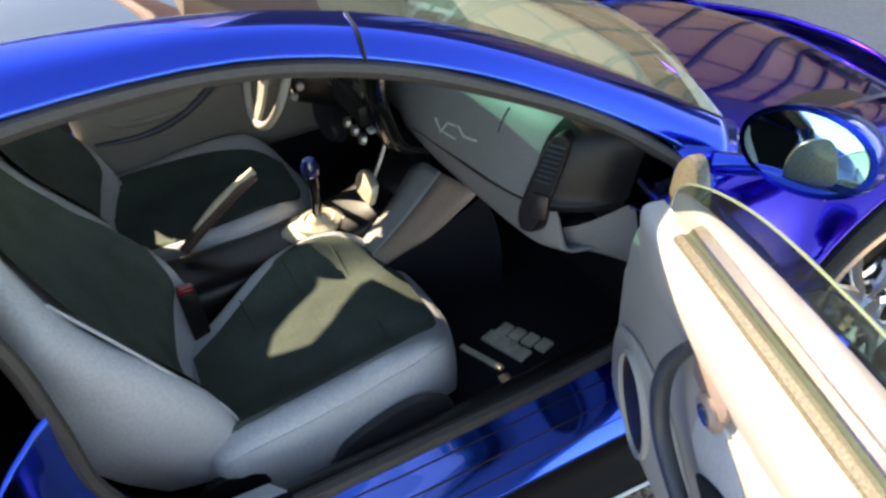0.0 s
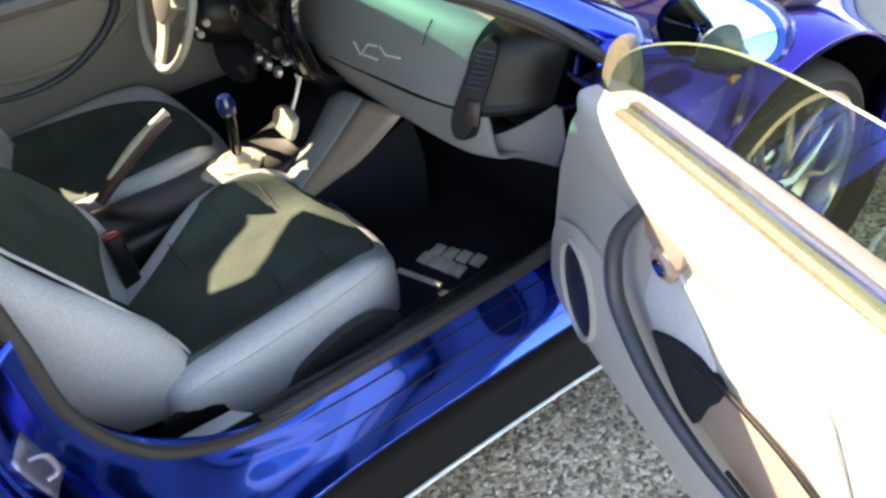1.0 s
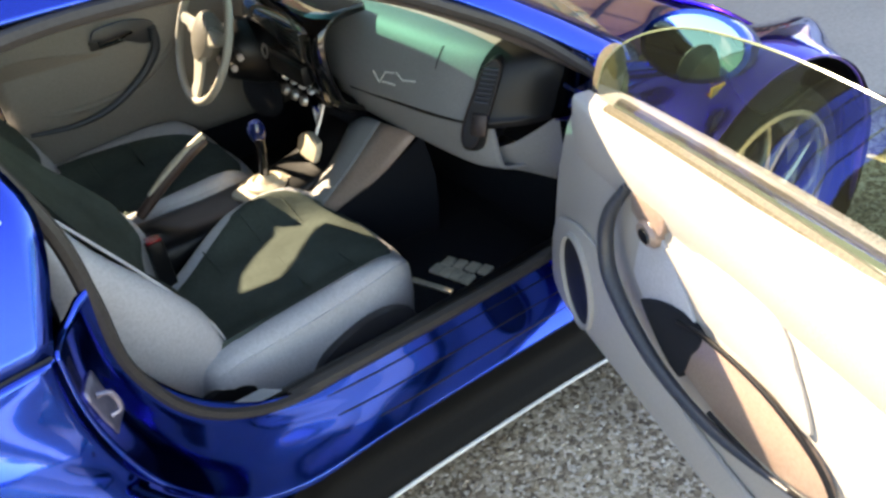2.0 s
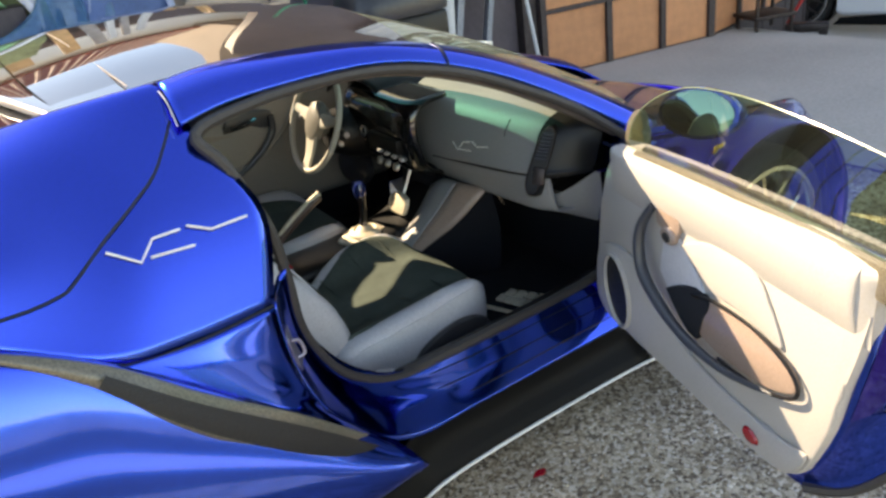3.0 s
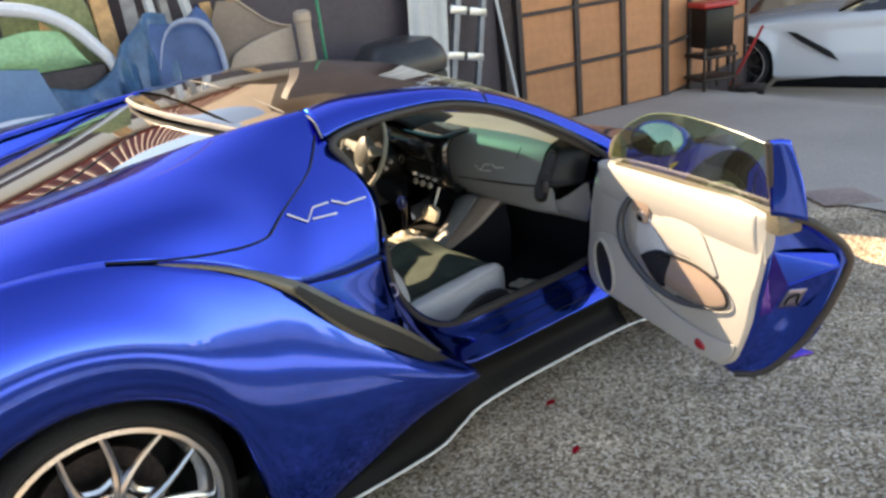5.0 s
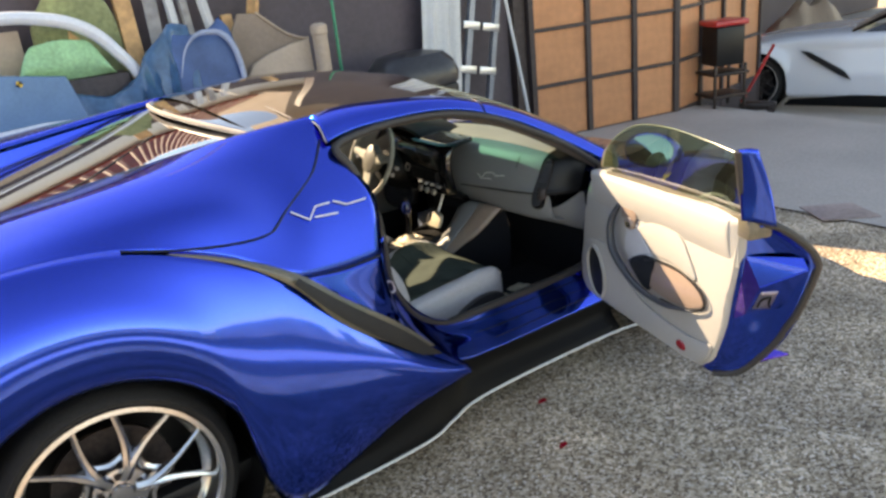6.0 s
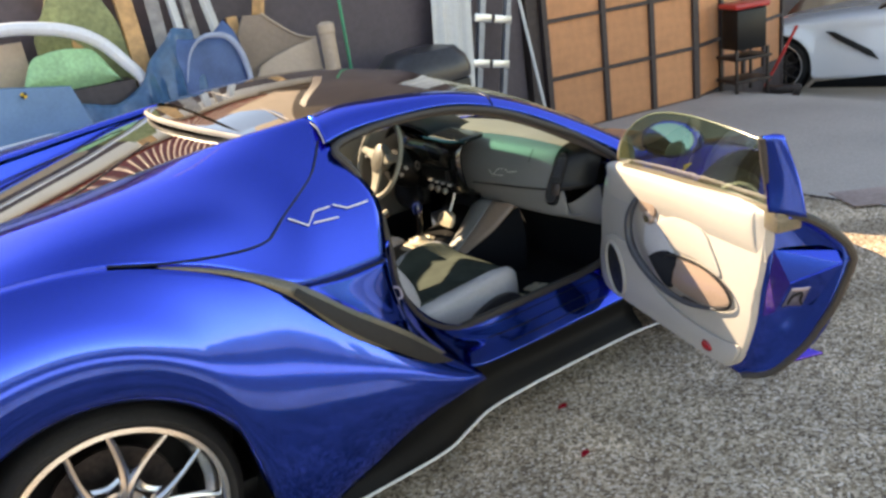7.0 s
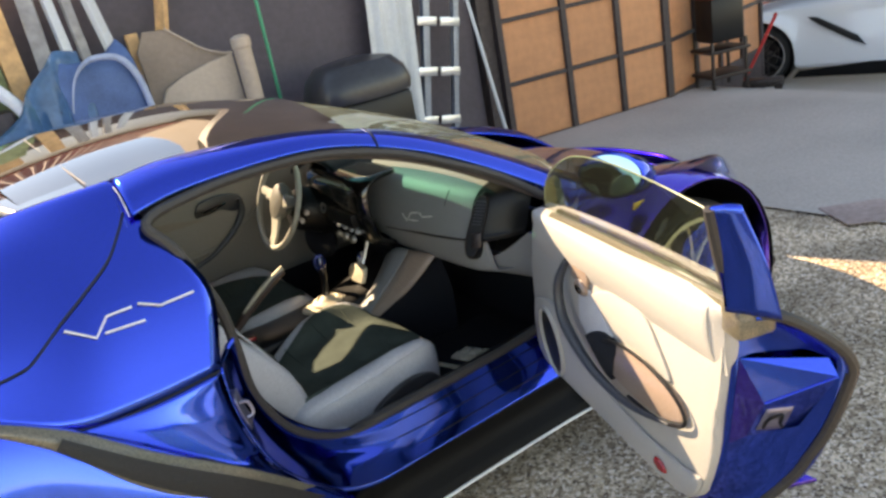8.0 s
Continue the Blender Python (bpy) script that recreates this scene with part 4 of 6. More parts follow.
part("grip", tube([(1.21, 0.10, 0.476), (1.29, 0.096, 0.535), (1.385, 0.086, 0.590)], [0.007, 0.011, 0.010], 10, 4), CREAM, hb)

# dashboard
def crease(y):
    return 0.646 + 0.080 * max(0.0, -y - 0.05)


dash_rows = []
for y, ox in ((-0.62, 0.10), (-0.59, 0.06), (-0.54, 0.025), (-0.45, 0.008), (-0.30, 0.0), (-0.06, -0.008), (0.10, 0.0), (0.30, 0.0), (0.50, 0.0), (0.60, 0.06)):
    c = crease(y)
    e = max(0.0, abs(y) - 0.25)
    dash_rows.append([(2.20 - 0.36 * e, y, 0.79 - 0.05 * e), (2.05 - 0.2 * e, y, 0.828 - 0.05 * e), (1.92 + ox * 0.6, y, 0.838 - 0.04 * e), (1.855 + ox, y, 0.828), (1.815 + ox, y, 0.80), (1.79 + ox, y, 0.75), (1.772 + ox, y, 0.70), (1.762 + ox, y, c), (1.772 + ox, y, c - 0.006)])
dash = solid(part("dashboard", surface(dash_rows, 3, 3), DASHGREY, car, "grey vinyl dashboard with glovebox"), 0.012)
# glovebox lid below the crease
gl = []
for y, ox in ((-0.57, 0.05), (-0.52, 0.022), (-0.45, 0.01), (-0.30, 0.002), (-0.12, -0.004), (0.05, 0.0)):
    c = crease(y)
    gl.append([(1.790 + ox, y, c - 0.004), (1.772 + ox, y, c - 0.008), (1.778 + ox, y, c - 0.04), (1.79 + ox, y, 0.582), (1.80 + ox, y, 0.566), (1.83 + ox, y, 0.555), (1.98, y, 0.535)])
gb = solid(part("glovebox", surface(gl, 3, 3), DASHGREY, car), 0.008)
ends_ = []
for y, ox in ((-0.532, 0.022), (-0.56, 0.038), (-0.59, 0.06), (-0.625, 0.105), (-0.648, 0.16)):
    c = crease(y)
    ends_.append([(1.905 + ox, y, 0.842), (1.847 + ox, y, 0.831), (1.806 + ox, y, 0.80), (1.781 + ox, y, 0.75), (1.763 + ox, y, 0.70), (1.754 + ox, y, c), (1.757 + ox, y, c - 0.014)])
part("dash_end", surface(ends_, 3, 3), TRIM, dash, "black end of the dashboard")
part("crease_strip", tube([(1.784, -0.52, crease(-0.52) - 0.005), (1.768, -0.40, crease(-0.40) - 0.005), (1.762, -0.22, crease(-0.22) - 0.005), (1.758, -0.05, crease(-0.05) - 0.005)], 0.0045, 6, 4), TRIM, gb)
# the padded knee panel: two facets that run down to the tunnel, carpet below
knee = solid(part("knee_panel", surface([[(1.745, -0.03, 0.53), (1.66, -0.045, 0.45), (1.57, -0.055, 0.385), (1.50, -0.058, 0.345)], [(1.755, -0.10, 0.568), (1.67, -0.105, 0.49), (1.58, -0.10, 0.41), (1.51, -0.095, 0.35)], [(1.762, -0.175, 0.575), (1.68, -0.165, 0.495), (1.59, -0.145, 0.41), (1.52, -0.125, 0.345)]], 4, 4), DASHGREY, car, "grey padded knee panel"), 0.004)
solid(part("facet", surface([[(1.762, -0.175, 0.575), (1.68, -0.165, 0.495), (1.59, -0.145, 0.41), (1.52, -0.125, 0.345)], [(1.80, -0.285, 0.566), (1.715, -0.24, 0.475), (1.61, -0.18, 0.385), (1.53, -0.14, 0.325)]], 4, 3), TAUPE, knee, "warm taupe lower facet"), 0.004)
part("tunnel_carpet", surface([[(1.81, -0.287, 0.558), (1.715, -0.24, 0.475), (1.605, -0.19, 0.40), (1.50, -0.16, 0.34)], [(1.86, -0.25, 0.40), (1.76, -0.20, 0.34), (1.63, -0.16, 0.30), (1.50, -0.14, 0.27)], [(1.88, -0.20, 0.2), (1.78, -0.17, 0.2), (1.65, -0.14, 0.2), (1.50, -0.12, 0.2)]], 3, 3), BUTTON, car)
part("end_trim", surface([[(1.80, -0.50, 0.60), (1.865, -0.565, 0.61), (1.94, -0.645, 0.68)], [(1.825, -0.50, 0.562), (1.89, -0.56, 0.55), (1.965, -0.63, 0.58)], [(1.86, -0.49, 0.54), (1.925, -0.54, 0.51), (1.99, -0.595, 0.48)], [(1.98, -0.48, 0.535), (2.0, -0.53, 0.51), (2.03, -0.59, 0.49)]], 4, 4), DASHGREY, car)
# oval end vent: a pod that bulges from the dash end, a bezel, fine slats
VM = [(-0.098, -0.020), (-0.085, -0.040), (-0.03, -0.050), (0.045, -0.046), (0.085, -0.028), (0.095, 0.005), (0.075, 0.034), (0.01, 0.046), (-0.06, 0.044), (-0.095, 0.015)]
VT = Matrix(((0.271, -0.525, -0.80, 1.812), (0.095, 0.842, -0.52, -0.548), (0.958, 0.065, 0.28, 0.722), (0, 0, 0, 1)))


def vent_at(u, v, w):
    return VT @ Vector((u * 1.02, v * 0.52 - 0.25 * u, w))


pod = []
for w, k, sh in ((-0.15, 0.35, -0.02), (-0.13, 0.70, -0.02), (-0.10, 0.95, -0.018), (-0.06, 1.08, -0.012), (-0.02, 1.10, -0.004), (0.004, 1.05, 0.0), (0.013, 0.97, 0.0)):
    pod.append([p for p in spline([vent_at(u * k, v * k * (1.0 + max(0.0, -w) * 5) + sh, w) for u, v in VM + VM[:1]], 4)][:-1])
vent = part("side_vent", loft(pod), TRIM, dash, "black oval side air vent")
part("bezel", tube([vent_at(u * 0.97, v * 0.97, 0.013) for u, v in VM + VM[:1]], 0.0025, 6, 3), DARKMETAL, vent)
for i in range(8):
    u = 0.005 + i * 0.0098
    part("slat", tube([vent_at(u, -0.030, 0.017), vent_at(u, 0.028, 0.017)], 0.0030, 5, 1), PULLGREY, vent)
part("vent_wheel", box((-0.07, -0.02, 0.010), (-0.02, 0.016, 0.020), 0.005, m=VT), DARKMETAL, vent)
# centre stack and instrument hood
stack = []
for y in (-0.075, -0.035, 0.15, 0.36, 0.42):
    d = 0.035 if y < -0.05 or y > 0.4 else 0.0
    stack.append([(1.82, y, 0.85), (1.73 + d, y, 0.842), (1.675 + d, y, 0.81), (1.658 + d, y, 0.74), (1.668 + d, y, 0.66), (1.69 + d, y, 0.60), (1.74 + d, y, 0.57)])
st = solid(part("centre_console", surface(stack, 4, 4), GLOSSBLACK, car, "gloss black centre console"), 0.02)
part("radio", box((1.640, -0.02, 0.665), (1.68, 0.18, 0.715), 0.004), TRIM, st)
for i in range(4):
    part("button", box((1.660, -0.005 + i * 0.05, 0.634), (1.685, 0.018 + i * 0.05, 0.644), 0.003), PALEPLASTIC, st)
for i in range(6):
    part("vent_slat", tube([(1.672, -0.03, 0.748 + i * 0.010), (1.655, 0.08, 0.75 + i * 0.010), (1.672, 0.19, 0.748 + i * 0.010)], 0.003, 5, 4), TRIM, st)
# a black block stands for the shade in the gap under the console
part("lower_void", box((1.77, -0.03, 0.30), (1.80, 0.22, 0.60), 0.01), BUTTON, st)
part("ashtray", slab([(-0.03, 0.0), (0.06, 0.0), (0.07, 0.04), (0.03, 0.065), (-0.04, 0.055)], 0.02, lambda u, v, w: Vector((1.66 - w - 0.3 * (0.085 - v), u, 0.46 + v)), k=2, bevel=0.006), CREAM, st, "pale crumpled tray")
part("stack_strip", tube([(1.72, 0.055, 0.58), (1.69, 0.055, 0.52), (1.65, 0.05, 0.46)], 0.006, 8, 4), ALUTRIM, st, "bright metal strip")
hood = []
for y, z in ((0.14, 0.79), (0.20, 0.855), (0.37, 0.878), (0.52, 0.855), (0.60, 0.79)):
    hood.append([(1.70, y, z - 0.01), (1.80, y, z + 0.012), (1.95, y, z - 0.02)])
ih = solid(part("instrument_hood", surface(hood, 4, 4), TRIM, car, "black instrument hood"), 0.01)
part("instrument_panel", box((1.76, 0.19, 0.74), (1.78, 0.53, 0.86), 0.01), GLOSSBLACK, ih)

# steering wheel
SW = pose(1.535, 0.37, 0.745) @ Matrix.Rotation(radians(-66), 4, "Y")
ring = []
NR_ = 40
for i in range(NR_):
    a = 2 * math.pi * i / NR_
    c = Vector((math.cos(a), math.sin(a), 0))
    ring.append([SW @ (c * (0.182 + 0.0115 * math.cos(2 * math.pi * j / 10)) + Vector((0, 0, 0.0115 * math.sin(2 * math.pi * j / 10)))) for j in range(10)])
bm = bmesh.new()
vs = [[bm.verts.new(p) for p in s] for s in ring]
for i in range(NR_):
    for j in range(10):
        bm.faces.new((vs[i][j], vs[(i + 1) % NR_][j], vs[(i + 1) % NR_][(j + 1) % 10], vs[i][(j + 1) % 10]))
swh = part("steering_wheel", bm, WHEELGREY, car, "grey three-spoke steering wheel with pale cover")
part("boss", lathe([(0, 0.022), (0.035, 0.020), (0.058, 0.010), (0.064, -0.012), (0.04, -0.05), (0, -0.05)], 24, SW @ Matrix.Diagonal((1.15, 0.95, 1, 1))), RIMGREY, swh, "grey airbag cover")
for a, r0, r1 in ((82, 0.030, 0.017), (278, 0.030, 0.017), (180, 0.044, 0.030)):
    c = Vector((math.cos(radians(a)), math.sin(radians(a)), 0))
    across = Vector((-c.y, c.x, 0))
    secs = []
    for d, w, h in ((0.03, r0, 0.004), (0.09, (r0 + r1) / 2, -0.004), (0.13, r1, -0.006), (0.178, r1 * 1.1, 0.0)):
        secs.append([SW @ (c * d + across * (w * u) + Vector((0, 0, h + 0.008 * v))) for u, v in ((-1, -0.4), (-0.8, 0.6), (0, 1), (0.8, 0.6), (1, -0.4), (0, -1))])
    part("spoke", loft(secs), WHEELGREY, swh)
part("column", lathe([(0.0, 0.0), (0.07, -0.005), (0.088, -0.03), (0.092, -0.14), (0.075, -0.28), (0, -0.28)], 24, SW @ pose(-0.015, -0.01, -0.06)), TRIM, swh, "black steering column shroud")

for dy, dz, ln in ((-0.075, 0.0, 0.11), (-0.07, -0.035, 0.09), (0.075, 0.0, 0.10)):
    a = SW @ Vector((dz, dy, -0.05))
    b = SW @ Vector((dz - 0.01, dy + math.copysign(ln, dy), -0.035))
    stalk = part("stalk", tube([a, a.lerp(b, 0.6), b], [0.006, 0.006, 0.009], 8, 3), TRIM, swh, "black column stalk with a pale tip")
    part("tip", tube([b, b + (b - a).normalized() * 0.012], 0.0095, 8, 1), ALUTRIM, stalk)
part("ignition_ring", lathe([(0.012, 0.0), (0.018, 0.004), (0.022, 0.0)], 16, pose(1.655, 0.235, 0.70, 0, -80, 0)), ALUTRIM, st)
for i in range(3):
    part("knob", lathe([(0, 0.012), (0.012, 0.011), (0.015, 0.0)], 14, pose(1.652, 0.02 + i * 0.055, 0.615, 0, -70, 0)), ALUTRIM, st)
part("lower_shroud", lathe([(0, 0.05), (0.05, 0.045), (0.085, 0.02), (0.09, -0.02), (0.07, -0.05), (0, -0.06)], 24, pose(1.67, 0.39, 0.53, 0, -75, 0) @ Matrix.Diagonal((0.8, 1.4, 0.6, 1))), BUTTON, car, "black lower column shroud")

# driver door card, closed, on the far side
dc = []
for x in (1.0, 1.2, 1.45, 1.7, 1.95):
    dc.append([(x, 0.70, 0.36), (x, 0.675, 0.50), (x, 0.67, 0.62), (x, 0.69, 0.74), (x, 0.70, 0.80)])
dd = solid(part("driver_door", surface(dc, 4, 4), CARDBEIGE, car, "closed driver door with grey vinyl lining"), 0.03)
part("armrest_pocket", slab([(1.03, 0.56), (1.04, 0.60), (1.18, 0.598), (1.31, 0.60), (1.36, 0.612), (1.30, 0.56), (1.17, 0.528)], 0.014, lambda u, v, w: Vector((u, 0.658 - w, v)), k=4, bevel=0.005), TRIM, dd, "black door pull pocket")
part("card_insert", slab([(1.02, 0.62), (1.015, 0.70), (1.06, 0.735), (1.22, 0.715), (1.39, 0.672), (1.37, 0.635), (1.25, 0.612)], 0.010, lambda u, v, w: Vector((u, 0.660 - w, v)), k=3, bevel=0.004), CARDBROWN, dd, "brown-grey padded insert")
part("handle_recess", slab([(1.29, 0.735), (1.31, 0.765), (1.40, 0.772), (1.475, 0.75), (1.48, 0.705), (1.44, 0.69), (1.38, 0.715)], 0.012, lambda u, v, w: Vector((u, 0.655 - w, v)), k=3, bevel=0.004), PULLGREY, dd, "slate handle recess")
part("pocket_trim", tube([(u, 0.634, v) for u, v in ((1.47, 0.735), (1.468, 0.69), (1.45, 0.655), (1.387, 0.595), (1.28, 0.537), (1.167, 0.517), (1.04, 0.528))], [0.012, 0.014, 0.014, 0.013, 0.011, 0.009, 0.006], 8, 4), PULLGREY, dd, "curved slate pull handle")
part("armrest_roll", tube([(1.04, 0.655, 0.60), (1.15, 0.648, 0.56), (1.35, 0.646, 0.57), (1.50, 0.65, 0.65), (1.58, 0.655, 0.74)], [0.01, 0.014, 0.014, 0.012, 0.008], 10, 4), CARDBEIGE, dd)
part("window_switch", slab([(1.28, 0.70), (1.42, 0.715), (1.43, 0.75), (1.30, 0.745)], 0.012, lambda u, v, w: Vector((u, 0.665 - w, v)), k=3, bevel=0.004), TRIM, dd)
part("speaker_grille", lathe([(0, 0.006), (0.075, 0.004), (0.085, 0)], 28, pose(1.66, 0.668, 0.50) @ Matrix.Rotation(radians(90), 4, "X") @ Matrix.Diagonal((1.1, 0.8, 1, 1))), MESHBLACK, dd, "black oval speaker")
# added, mostly hidden outlines, cut to shape the sun patch on the passenger seat
FRAME_MASK = [(0.80, 1.155), (0.85, 1.145), (0.93, 1.13), (1.04, 1.10), (1.16, 1.055), (1.195, 1.05), (1.215, 1.10), (1.275, 1.105), (1.30, 1.02), (1.44, 1.03), (1.60, 0.98), (1.85, 0.86), (1.98, 0.77), (2.02, 0.80), (1.86, 0.92), (1.6, 1.06), (1.3, 1.13), (0.95, 1.16), (0.80, 1.17)]
part("window_frame", slab(FRAME_MASK, 0.02, lambda u, v, w: Vector((u, 0.665 - 0.25 * max(0, v - 1.05) - w, v))), TRIM, dd, "added black window frame that shapes sun on the seat")
# added blocker that shades the rear left of the passenger seat
part("quarter_trim", slab([(0.80, 1.145), (0.86, 1.115), (0.93, 1.06), (1.0, 1.032), (1.09, 1.008), (1.135, 0.985), (1.165, 0.93), (1.20, 0.85), (1.24, 0.805), (1.26, 0.78), (0.80, 0.78)], 0.02, lambda u, v, w: Vector((u, 0.67 - w, v))), CARDBEIGE, dd, "added grey quarter trim that keeps sun off the seat")
part("door_handle", tube([(1.31, 0.645, 0.722), (1.36, 0.638, 0.728), (1.41, 0.645, 0.736)], 0.008, 8, 4), CHROME, dd, "chrome inner handle")
outer = []
for x in (1.0, 1.45, 1.95):
    outer.append([(x, 0.78, 0.26), (x, 0.85, 0.50), (x, 0.82, 0.75), (x, 0.72, 0.80)])
solid(part("door_skin", surface(outer, 4, 4), PAINT, dd), 0.006)

# floor mat; patches of sun on it are put in as raised cream pads
mat_ = part("floor_mat", box((1.60, -0.60, 0.205), (2.02, -0.18, 0.213), 0.003), BUTTON, car, "black carpet mat")
for i in range(4):
    for j in range(2):
        a, c = Vector((1.73, -0.362, 0.214)), Vector((1.772, -0.482, 0.214))
        o = a.lerp(c, i / 4) + Vector((0.040 + 0.006 * i, 0.004 - 0.002 * i, 0)) * j
        part("quilt_pad", box((0, -0.031, 0), (0.041, 0, 0.010), 0.004, m=Matrix.Translation(o) @ Matrix.Rotation(radians(19), 4, "Z")), CREAM, mat_, "cream pad for a patch of sun on the mat" if i + j == 0 else "")
# a narrow streak of sun, also put in as a cream strip
part("heel_strip", box((0, -0.125, 0), (0.016, 0, 0.009), 0.003, m=Matrix.Translation((1.672, -0.362, 0.213)) @ Matrix.Rotation(radians(22), 4, "Z")), CREAM, mat_)

GLASSEDGE = material("pale_green_glass_edge", (0.15, 0.19, 0.12), 0.2)
# ---- the open passenger door: s along the door, o outward ----
HINGE = pose(1.90, -0.76, 0, 0, 0, 250.6)
PO = -0.062
outline = [(0.0, 0.345), (-0.012, 0.42), (0.0, 0.52), (0.02, 0.64), (0.045, 0.725), (0.10, 0.795), (0.245, 0.832), (0.56, 0.866), (0.80, 0.89), (0.935, 0.893), (0.965, 0.875), (0.962, 0.81), (0.945, 0.72), (0.925, 0.64), (0.908, 0.55), (0.86, 0.425), (0.815, 0.378), (0.77, 0.362), (0.543, 0.345), (0.158, 0.318), (0.05, 0.312)]
bm = slab(outline, 0.035, lambda u, v, w: Vector((u, PO + 0.035 - w, v)), k=3, bevel=0.008)
door = part("passenger_door", bm, DOORVINYL, car, "open passenger door lined in pale vinyl")
door.matrix_local = HINGE


def waist(s):
    return 0.80 + 0.13 * s - 0.045 * s * s


# shaped top roll of the lining
ss = (0.085, 0.12, 0.3, 0.6, 0.90, 0.94, 0.965)
fade = (0.0, 0.5, 0.9, 1.0, 0.85, 0.5, 0.0)
part("top_roll", surface([[(s, PO + 0.034, waist(s) + 0.010) for s in ss], [(s, PO + 0.002 - 0.012 * k, waist(s) + 0.004) for s, k in zip(ss, fade)], [(s, PO + 0.003 - 0.023 * k, waist(s) - 0.035) for s, k in zip(ss, fade)], [(s, PO + 0.003 - 0.015 * k, waist(s) - 0.085) for s, k in zip(ss, fade)], [(s, PO + 0.005, waist(s) - 0.13) for s in ss]], 5, 5), DOORVINYL, door)
# outer skin, below the window line
cols = []
for s, a in ((-0.02, 0.0), (0.3, 0.035), (0.65, 0.06), (0.93, 0.065), (1.045, 0.06)):
    r = max(0.0, s - 0.6) / 0.445
    cols.append([(s - 0.20 * r, -0.02 + 0.01 * r, 0.345 + 0.012 * r), (s - 0.09 * r, 0.045 + a * 0.5, 0.46), (s - 0.032 * r, 0.065 + a * 0.85, 0.60), (s - 0.004 * r, 0.07 + a, 0.73), (s, 0.05 + a * 0.9, 0.795), (s - 0.02 * r, -0.005 + a * 0.4, waist(s) - 0.015), (s - 0.03 * r, -0.03, waist(s))])
skin = solid(part("door_skin", surface(cols, 4, 4), PAINT, door, "blue painted outer skin"), 0.008)
# rear end face of the door, recessed between lining and skin
inn = [(0.955, PO + 0.02, 0.885), (0.955, PO + 0.02, 0.83), (0.948, PO + 0.02, 0.765), (0.940, PO + 0.02, 0.715), (0.936, PO + 0.02, 0.695), (0.918, PO + 0.02, 0.60), (0.905, PO + 0.02, 0.555), (0.875, PO + 0.02, 0.47), (0.835, PO + 0.02, 0.40), (0.785, PO + 0.02, 0.362)]
rim = [(1.0, -0.04, 0.893), (1.025, 0.02, 0.872), (1.043, 0.09, 0.815), (1.044, 0.126, 0.765), (1.038, 0.130, 0.725), (1.01, 0.115, 0.62), (0.985, 0.097, 0.55), (0.955, 0.075, 0.48), (0.895, 0.02, 0.38), (0.83, -0.03, 0.348)]
ridge = (0.0, -0.006, -0.004, 0.0, 0.0, -0.010, -0.012, 0.004, 0.0, 0.0)
mid1, mid2 = [], []
for a, c, lift in zip(inn, rim, ridge):
    p, q = Vector(a), Vector(c)
    m = p.lerp(q, 0.30)
    m.x = p.x + 0.012 + 0.5 * lift
    mid1.append(m)
    m = p.lerp(q, 0.78)
    m.x = p.lerp(q, 0.5).x + 0.006 + lift
    mid2.append(m)
ends = solid(part("door_edge", surface([inn, mid1, mid2, rim], 3, 2), PAINT, door, "blue painted rear door edge"), 0.006)
bpy.context.view_layer.update()


def press_end(o, z, lift, onto=None):
    """The place on the rear door edge, or on a piece of it, at o, z, a little proud."""
    hit, at, n, _ = (onto or ends).ray_cast(Vector((1.3, o, z)), Vector((-1, 0, 0)))
    return at + Vector((lift, 0, 0)) if hit else Vector((0.97, o, z))


# the latch housing: a wedge whose upper facet looks at the sky and whose lower one looks at the ground
A, B = press_end(-0.028, 0.778, 0.001), press_end(0.098, 0.772, 0.001)
C, D = press_end(0.0, 0.690, 0.036), press_end(0.103, 0.742, 0.026)
E, F = press_end(0.0, 0.585, 0.003), press_end(0.080, 0.605, 0.003)
G, H = press_end(-0.032, 0.70, 0.003), press_end(-0.032, 0.575, 0.002)


def facets(faces):
    bm = bmesh.new()
    for f in faces:
        bm.faces.new([bm.verts.new(p) for p in f])
    return bm


housing = part("latch_housing", facets([(A, C, D, B), (C, E, F, D), (B, D, F)]), PAINT, ends, "blue faceted latch housing", smooth=False)
part("housing_side", facets([(A, G, C), (G, H, E, C)]), PURPLE, housing, "purple-tinted inner facet", smooth=False)
part("ridge_line", tube([C + Vector((0.001, 0, 0)), D + Vector((0.001, 0, 0))], 0.002, 6, 2), PAINT, housing)
bpy.context.view_layer.update()
solid(part("latch", surface([[press_end(o, z, 0.003, housing) for o in (0.008, 0.03, 0.052)] for z in (0.605, 0.64, 0.672)], 2, 2), STEEL, housing, "dull steel latch plate"), 0.003)
part("latch_hook", tube([press_end(o, z, 0.008, housing) for o, z in ((0.014, 0.618), (0.016, 0.645), (0.034, 0.655), (0.038, 0.63), (0.046, 0.615))], 0.003, 6, 3), TRIM, housing)
part("edge_seal", tube(rim, 0.011, 8, 5), RUBBER, door, "black rubber edge seal")
part("underside", surface([[(0.02, PO + 0.03, 0.322), (0.5, PO + 0.03, 0.350), (0.80, PO + 0.03, 0.372)], [(0.02, 0.0, 0.325), (0.5, 0.0, 0.34), (0.84, 0.0, 0.352)], [(0.0, 0.03, 0.34), (0.5, 0.04, 0.345), (0.89, 0.01, 0.37)]], 4, 4), PAINT, door)
part("lower_blade", slab([(0.45, 0.04), (0.84, 0.02), (0.915, 0.165), (0.82, 0.14)], 0.01, lambda u, v, w: Vector((u, v, 0.352 + 0.35 * (v - 0.02) + w)), bevel=0.003), PURPLE, door, "purple-blue lower blade")
